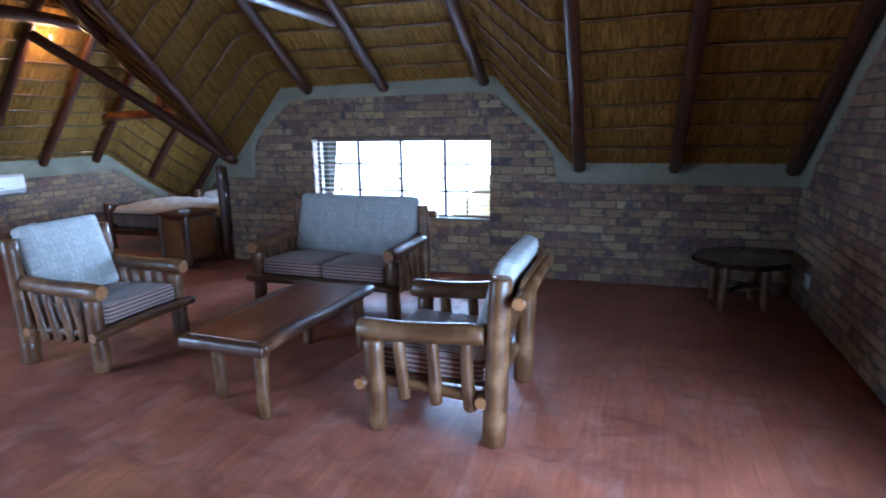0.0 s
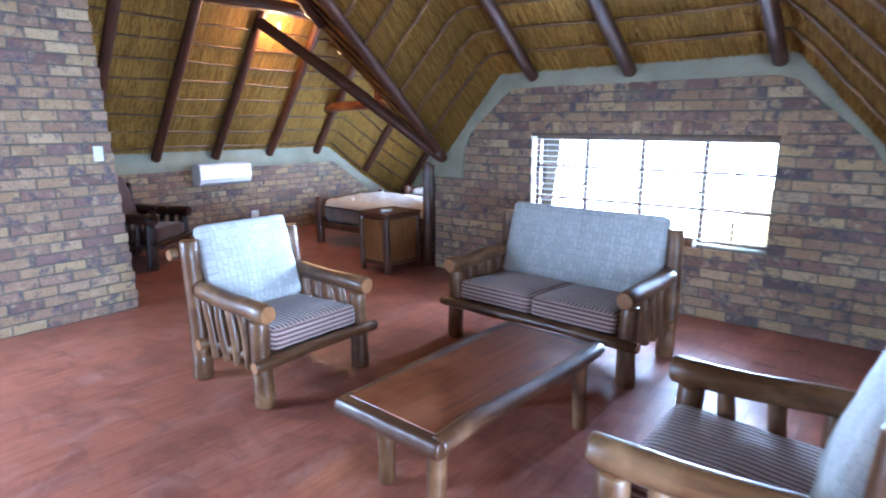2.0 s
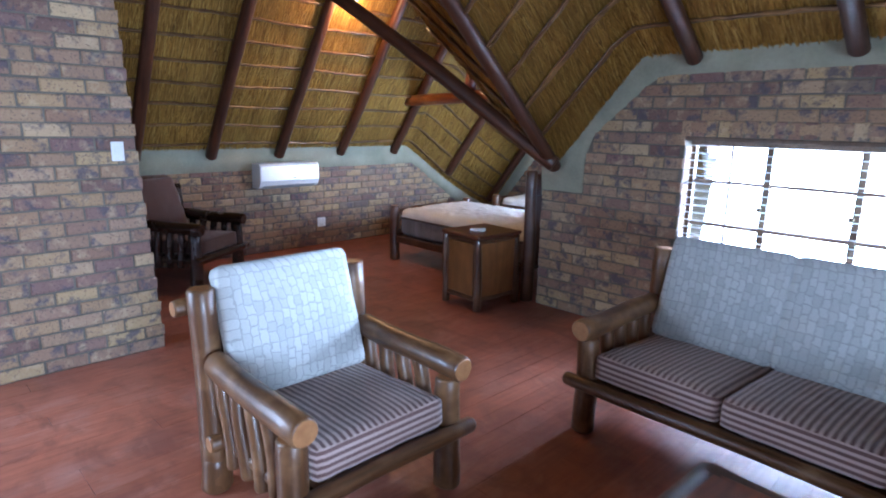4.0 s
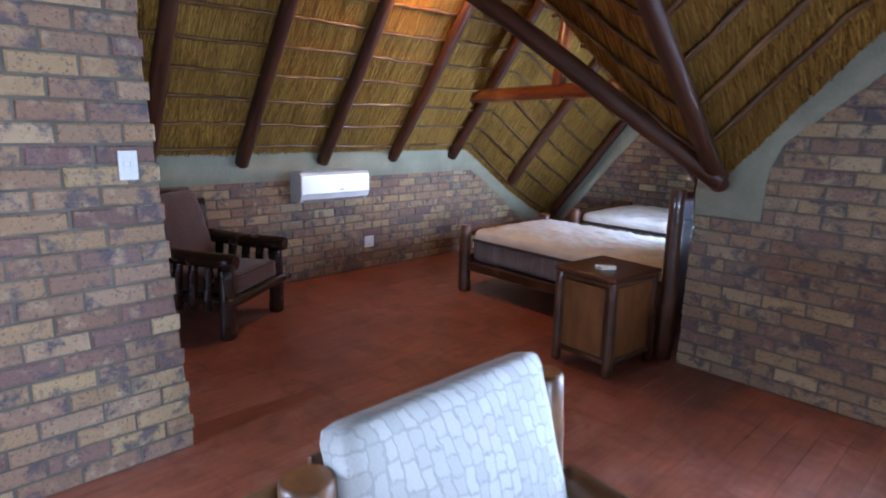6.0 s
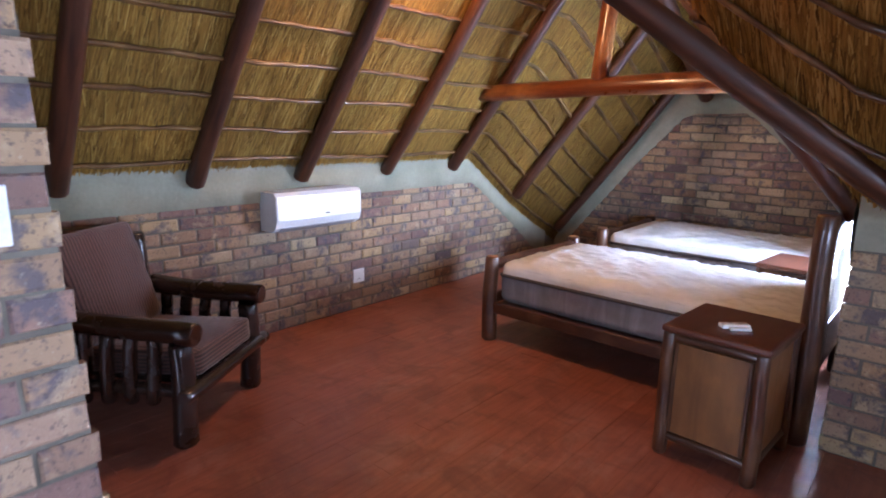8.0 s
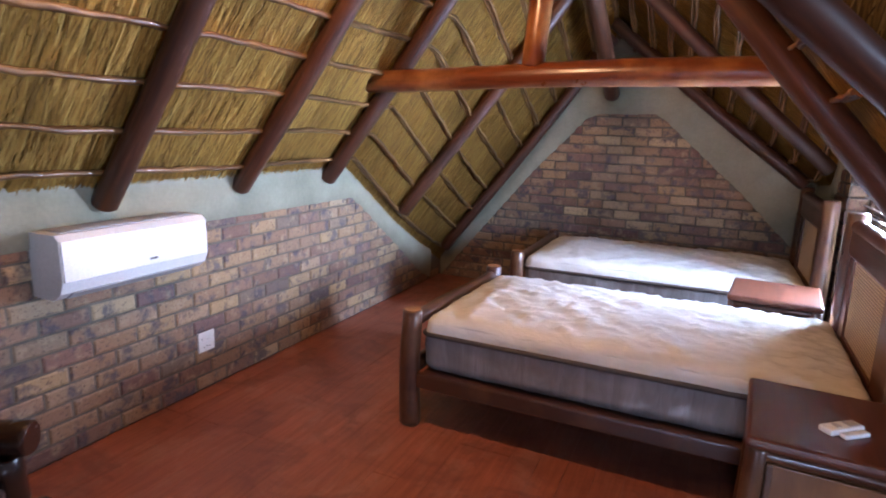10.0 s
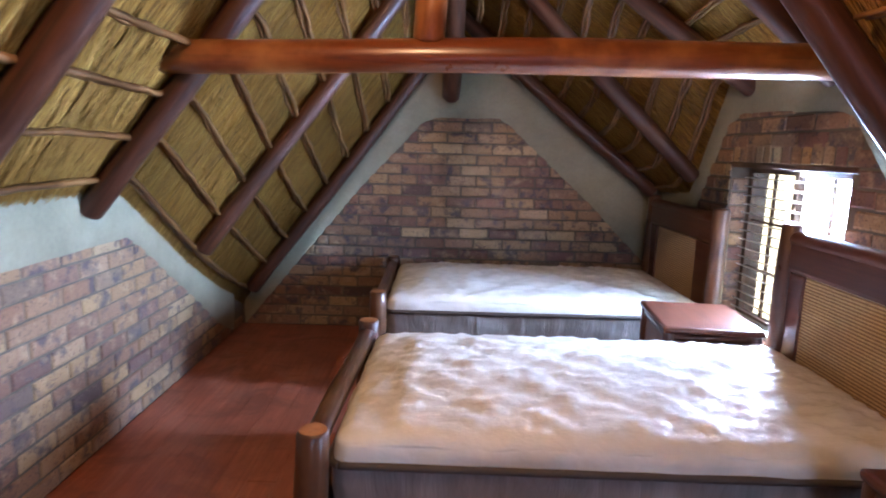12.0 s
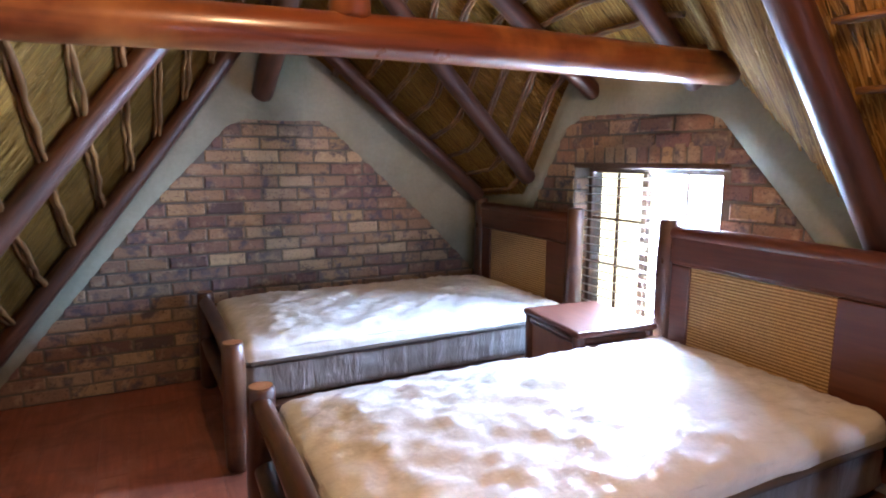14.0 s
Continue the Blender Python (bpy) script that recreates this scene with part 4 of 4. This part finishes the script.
def nightstand(m, label, seed):
    """Pole corners standing proud, honey panels set in, a thick rounded top; the door faces -y."""
    t = empty("nightstand", m)
    tagged(t, label, "nightstand", "nightstands")
    w, d, h = 0.20, 0.225, 0.64
    part("tabletop", boxed(-w - 0.035, w + 0.035, -d - 0.035, d + 0.035, h - 0.034, h, 0.014), DARK_WOOD, t)
    for sx in (-1, 1):
        for sy in (-1, 1):
            log_part("leg", (sx * w, sy * d, 0), (sx * w, sy * d, h - 0.03), 0.034, 0.030, t, BED_POLE, seed + sx + 3 * sy, False, 0.003)
    for s in (-1, 1):
        part("side_panel", boxed(s * w - 0.007, s * w + 0.007, -d + 0.02, d - 0.02, 0.09, h - 0.035), PANEL, t)
        for z in (0.095, h - 0.055):
            log_part("rail", (-w, s * d, z), (w, s * d, z), 0.021, 0.021, t, BED_POLE, seed + 8 + s, False, 0.003)
            log_part("rail", (s * w, -d, z), (s * w, d, z), 0.021, 0.021, t, BED_POLE, seed + 11 + s, False, 0.003)
    part("end_panel", boxed(-w + 0.02, w - 0.02, d - 0.007, d + 0.007, 0.09, h - 0.035), PANEL, t)
    door = part("door", boxed(-w + 0.03, w - 0.03, -d - 0.010, -d + 0.008, 0.118, h - 0.08, 0.004), PANEL, t, "honey plywood door")
    for x in (-w + 0.040, w - 0.040):
        part("door_bead", boxed(x - 0.008, x + 0.008, -d - 0.017, -d - 0.0102, 0.120, h - 0.082, 0.002), BED_POLE, door)
    return t


nightstand(pose(-3.445, 5.645, 0, 0, 0, -4), "nightstand with honey panels and dark pole corners, near the corner", 400)
nightstand(pose(-3.455, 7.40, 0, 0, 0, -6), "nightstand between the two beds below the window", 420)


def remote_control():
    t = empty("remote_control", pose(-3.43, 5.58, 0.641, 0, 0, -50))
    tagged(t, "white remote control lying on the nightstand", "remote control")
    part("case", boxed(-0.024, 0.024, -0.065, 0.065, 0.0, 0.02, 0.006), WHITE, t)
    part("screen", boxed(-0.017, 0.017, 0.012, 0.052, 0.0202, 0.0222), GREY, t)
    part("button", boxed(-0.012, 0.012, -0.03, -0.012, 0.0202, 0.0232, 0.001), GREY, t)
    part("holder", boxed(0.026, 0.052, -0.04, 0.055, 0.0, 0.014, 0.005), WHITE, t)
    return t


remote_control()


def air_conditioner():
    t = empty("air_conditioner", pose(XA + 0.001, 5.40, 0.765))
    tagged(t, "white split air conditioner on the low brick wall", "air conditioner")
    h = 0.375
    pts = [(0.0, 0.0), (0.13, 0.0), (0.175, 0.03), (0.195, 0.08), (0.19, 0.25), (0.165, 0.272), (0.0, 0.272)]
    part("casing", extrude_outline(pts, 2 * h, lambda u, z, w: (u, -h + w, z)), WHITE, t)
    part("front_panel", extrude_outline([(0.196, 0.082), (0.202, 0.084), (0.197, 0.248), (0.191, 0.249)], 2 * h - 0.012, lambda u, z, w: (u, -h + 0.006 + w, z)), WHITE, t)
    part("outlet_flap", extrude_outline([(0.135, -0.003), (0.18, 0.026), (0.176, 0.032), (0.132, 0.004)], 2 * h - 0.10, lambda u, z, w: (u, -h + 0.05 + w, z)), GREY, t)
    for k in range(5):
        part("vent_slat", boxed(0.03 + k * 0.026, 0.042 + k * 0.026, -h + 0.04, h - 0.04, 0.273, 0.279), GREY, t)
    part("badge", boxed(0.1995, 0.2035, 0.03, 0.07, 0.105, 0.115), BLACK, t)
    return t


air_conditioner()


def plate(name, m, w, h, label, kind_word, rockers):
    t = empty(name, m)
    tagged(t, label, kind_word)
    part("cover_plate", boxed(-w / 2, w / 2, 0, 0.011, -h / 2, h / 2, 0.003), WHITE, t)
    for x, z, ww, hh, mm in rockers:
        part("rocker" if mm is WHITE else "pin_hole", boxed(x - ww / 2, x + ww / 2, 0.009, 0.0145 if mm is WHITE else 0.0122, z - hh / 2, z + hh / 2, 0.001), mm, t)
    return t


holes = [(-0.02, 0.012, 0.028, 0.012, WHITE), (0.0, -0.025, 0.008, 0.008, BLACK), (0.02, -0.032, 0.006, 0.006, BLACK), (-0.02, -0.032, 0.006, 0.006, BLACK), (0.03, 0.02, 0.012, 0.02, WHITE)]
plate("light_switch", pose(XP, 3.045, 1.325, 0, 0, -90), 0.072, 0.118, "white two-rocker light switch on the brick partition", "light switch", [(-0.013, 0.004, 0.013, 0.02, WHITE), (0.013, 0.004, 0.013, 0.02, WHITE)])
plate("wall_socket", pose(XA, 5.915, 0.283, 0, 0, -90), 0.115, 0.115, "white socket on the low brick wall", "socket", holes)
plate("wall_socket", pose(XR, 5.42, 0.27, 0, 0, 90), 0.115, 0.115, "white socket on the dim end wall", "socket", holes)


def ceiling_bulb():
    t = empty("light_bulb", pose(-4.98, 5.47, 2.57))
    tagged(t, "warm bare bulb in a holder under the ridge pole", "light bulb")
    bm = bmesh.new()
    bmesh.ops.create_uvsphere(bm, u_segments=14, v_segments=10, radius=0.024)
    glow, nt, b = material("bulb_glow", 0.4)
    b.inputs["Emission Color"].default_value = (1.0, 0.56, 0.22, 1)
    b.inputs["Emission Strength"].default_value = 30
    g = part("bulb", bm, glow, t)
    g.visible_shadow = False
    part("holder", pole((0, 0, 0.03), (0, 0, 0.13), 0.016, 0.02, 0.0, 1, 10, 3), WHITE, t)


ceiling_bulb()

# ---- floor boards ----
def board_mesh(w, l):
    bm = bmesh.new()
    box(bm, -w / 2, w / 2, -l / 2, l / 2, -0.02, 0.0)
    me = bpy.data.meshes.new("board")
    bm.to_mesh(me)
    bm.free()
    me.materials.append(FLOOR)
    return me


def lay_floor():
    rng = random.Random(3)
    pitch, count = 0.128, 0
    cache, rest = {}, bmesh.new()
    x = XA + pitch / 2
    while x < XR:
        y = YB - rng.uniform(0, 1.5)
        while y < YG:
            end = YG if x < XC + 0.1 else YS
            y = max(y, YB)
            l = min(rng.choice((1.2, 1.6, 2.0, 2.4, 2.8)), end - y)
            if l < 0.05:
                break
            cx, cy = x, y + l / 2
            if l > 0.05:
                near = -2.6 < cx and 0.4 < cy < 5.2 or (-6.2 < cx <= -2.6 and 3.4 < cy < 6.5)
                if near and count < 300:
                    l = round(l, 3)
                    if l not in cache:
                        cache[l] = board_mesh(pitch - 0.0012, l - 0.0012)
                    ob = new("board", cache[l])
                    ob.parent = FLOOR_OB
                    ob.location = (cx, cy, rng.uniform(-0.0008, 0.0))
                    count += 1
                else:
                    box(rest, cx - pitch / 2 + 0.0006, cx + pitch / 2 - 0.0006, cy - l / 2 + 0.0015, cy + l / 2 - 0.0015, -0.02, rng.uniform(-0.0008, 0.0))
            y += l
        x += pitch
    ob = part("boards", rest, FLOOR, FLOOR_OB)
    tagged(ob, kind="stuff")


lay_floor()

# ---- bricks ----
COURSE, LENGTH, JOINT = 0.083, 0.232, 0.011


def brick_shape(l, h, seed):
    """Front face with worn chamfered arrises; local x along the wall, y into it."""
    rng = random.Random(seed)
    j = lambda a: a + rng.uniform(-0.0022, 0.0022)
    c = 0.007
    front = [(j(-l / 2 + c), 0, j(-h / 2 + c)), (j(l / 2 - c), 0, j(-h / 2 + c)), (j(l / 2 - c), 0, j(h / 2 - c)), (j(-l / 2 + c), 0, j(h / 2 - c))]
    mid = [(j(-l / 2), 0.005, j(-h / 2)), (j(l / 2), 0.005, j(-h / 2)), (j(l / 2), 0.005, j(h / 2)), (j(-l / 2), 0.005, j(h / 2))]
    back = [(x, 0.03, z) for x, _, z in mid]
    verts = front + mid + back
    faces = [(0, 1, 2, 3)]
    for a in (0, 4):
        for i in range(4):
            k = (i + 1) % 4
            faces.append((a + i, a + 4 + i, a + 4 + k, a + k))
    return verts, faces


BRICK_CACHE = {}


def brick_data(l, h, variant):
    key = (round(l, 2), round(h, 3), variant)
    if key not in BRICK_CACHE:
        me = bpy.data.meshes.new("brick")
        v, f = brick_shape(key[0], key[1], int(key[0] * 100) * 7 + variant)
        me.from_pydata(v, [], f)
        me.materials.append(BRICK)
        BRICK_CACHE[key] = me
    return BRICK_CACHE[key]


def lay_bricks(parent, u0, u1, top_at, to_world, hole=None, centre=0.0, limit=300, quoin=None, seed=0, soldiers=False):
    """Stretcher bond over a wall's face between u0 and u1, below top_at(u), round an opening."""
    rng = random.Random(seed)
    o, du, dw = Vector(to_world(0, 0, 0)), Vector(to_world(1, 0, 0)) - Vector(to_world(0, 0, 0)), Vector(to_world(0, 0, 1)) - Vector(to_world(0, 0, 0))
    basis = Matrix((du, dw, Vector((0, 0, 1)))).transposed().to_4x4()
    pieces = []
    top_all = max(top_at(u0 + (u1 - u0) * i / 40) for i in range(41))
    for k in range(int(top_all / COURSE) + 1):
        zc = k * COURSE + COURSE / 2
        off = (LENGTH / 2 if k % 2 else 0.0) + rng.uniform(-0.006, 0.006)
        edge = None if quoin is None else quoin - 0.055 * zc
        start = u0 + off - LENGTH if quoin is None else edge - (LENGTH / 2 if k % 2 else 0.0) - LENGTH * 60
        u = start
        while u < u1:
            a, b = max(u, u0), min(u + LENGTH - JOINT, u1)
            if quoin is not None:
                b = min(b, edge)
            u += LENGTH
            spans = [(a, b)]
            if hole and hole[2] - 0.02 < zc < hole[3] + 0.085:
                spans = [(a, min(b, hole[0] - 0.003)), (max(a, hole[1] + 0.003), b)]
            for p, q in spans:
                good = [p + (q - p) * i / 8 for i in range(9) if top_at(p + (q - p) * i / 8) > zc]
                if len(good) < 2:
                    continue
                p2, q2 = good[0], good[-1]
                if q2 - p2 > 0.04:
                    pieces.append(((p2 + q2) / 2, zc, q2 - p2, COURSE - JOINT))
    if hole and soldiers:
        n = int((hole[1] - hole[0] + 0.1) / COURSE)
        for i in range(n):
            pieces.append((hole[0] - 0.04 + COURSE * (i + 0.5), hole[3] + 0.083, 0.073, 0.104))
    pieces.sort(key=lambda p: abs(p[0] - centre))
    verts, faces = [], []
    for i, (u, z, l, h) in enumerate(pieces):
        depth = -0.0075 + rng.uniform(-0.002, 0.002)
        place = o + du * u + dw * depth + Vector((0, 0, z + rng.uniform(-0.0012, 0.0012)))
        if i < limit:
            ob = new("brick", brick_data(l, h, rng.randrange(3)))
            ob.parent = parent
            ob.matrix_basis = Matrix.Translation(place) @ basis
        else:
            v, f = brick_shape(l, h, rng.randrange(10000))
            n = len(verts)
            verts += [tuple(Matrix.Translation(place) @ basis @ Vector(p)) for p in v]
            faces += [tuple(n + c for c in q) for q in f]
    if verts:
        me = bpy.data.meshes.new("bricks")
        me.from_pydata(verts, [], faces)
        me.materials.append(BRICK_REST)
        ob = new("bricks", me)
        ob.parent = parent
        tagged(ob, kind="stuff")


lin = lambda pts: (lambda u: along_linear(pts, u) + 0.03)
lay_bricks(WALL_LOUNGE, XC - 0.006, XR, lin(LOW_LOUNGE), TW_LOUNGE, W1, -1.2, 300, seed=1, soldiers=True)
lay_bricks(WALL_BED, YS + 0.01, YG, lin(LOW_BED), TW_BED, W2, 7.0, 300, seed=2, soldiers=True)
lay_bricks(WALL_GABLE, XA, XC, lin(LOW_GABLE), TW_GABLE, None, -4.7, 300, seed=3)
lay_bricks(WALL_LOW, 2.6, YG, lin(LOW_LOW), TW_LOW, None, 6.0, 300, seed=4)
lay_bricks(WALL_END, 3.0, YS, lin(LOW_END), TW_END, None, 5.0, 200, seed=5)
lay_bricks(WALL_PART, 0.2, YP, lambda u: 3.4, TW_PART, None, 2.9, 300, YP + 0.004, seed=6)
# returns: the corner pier's side, the partition's end and the window reveals
for u, flip in ((W2[0], 1), (W2[1], -1)):
    lay_bricks(WALL_BED, 0.012, 0.115, lambda u: W2[3] - 0.03, (lambda a: lambda w, z, d: (XC + w, a[0] - a[1] * (d + 0.0005), z))((u, flip)), None, 0, 60, seed=9)
for u, flip in ((W1[0], 1), (W1[1], -1)):
    lay_bricks(WALL_LOUNGE, 0.012, 0.115, lambda u: W1[3] - 0.03, (lambda a: lambda w, z, d: (a[0] - a[1] * (d + 0.0005), YS + w, z))((u, flip)), None, 0, 60, seed=8)
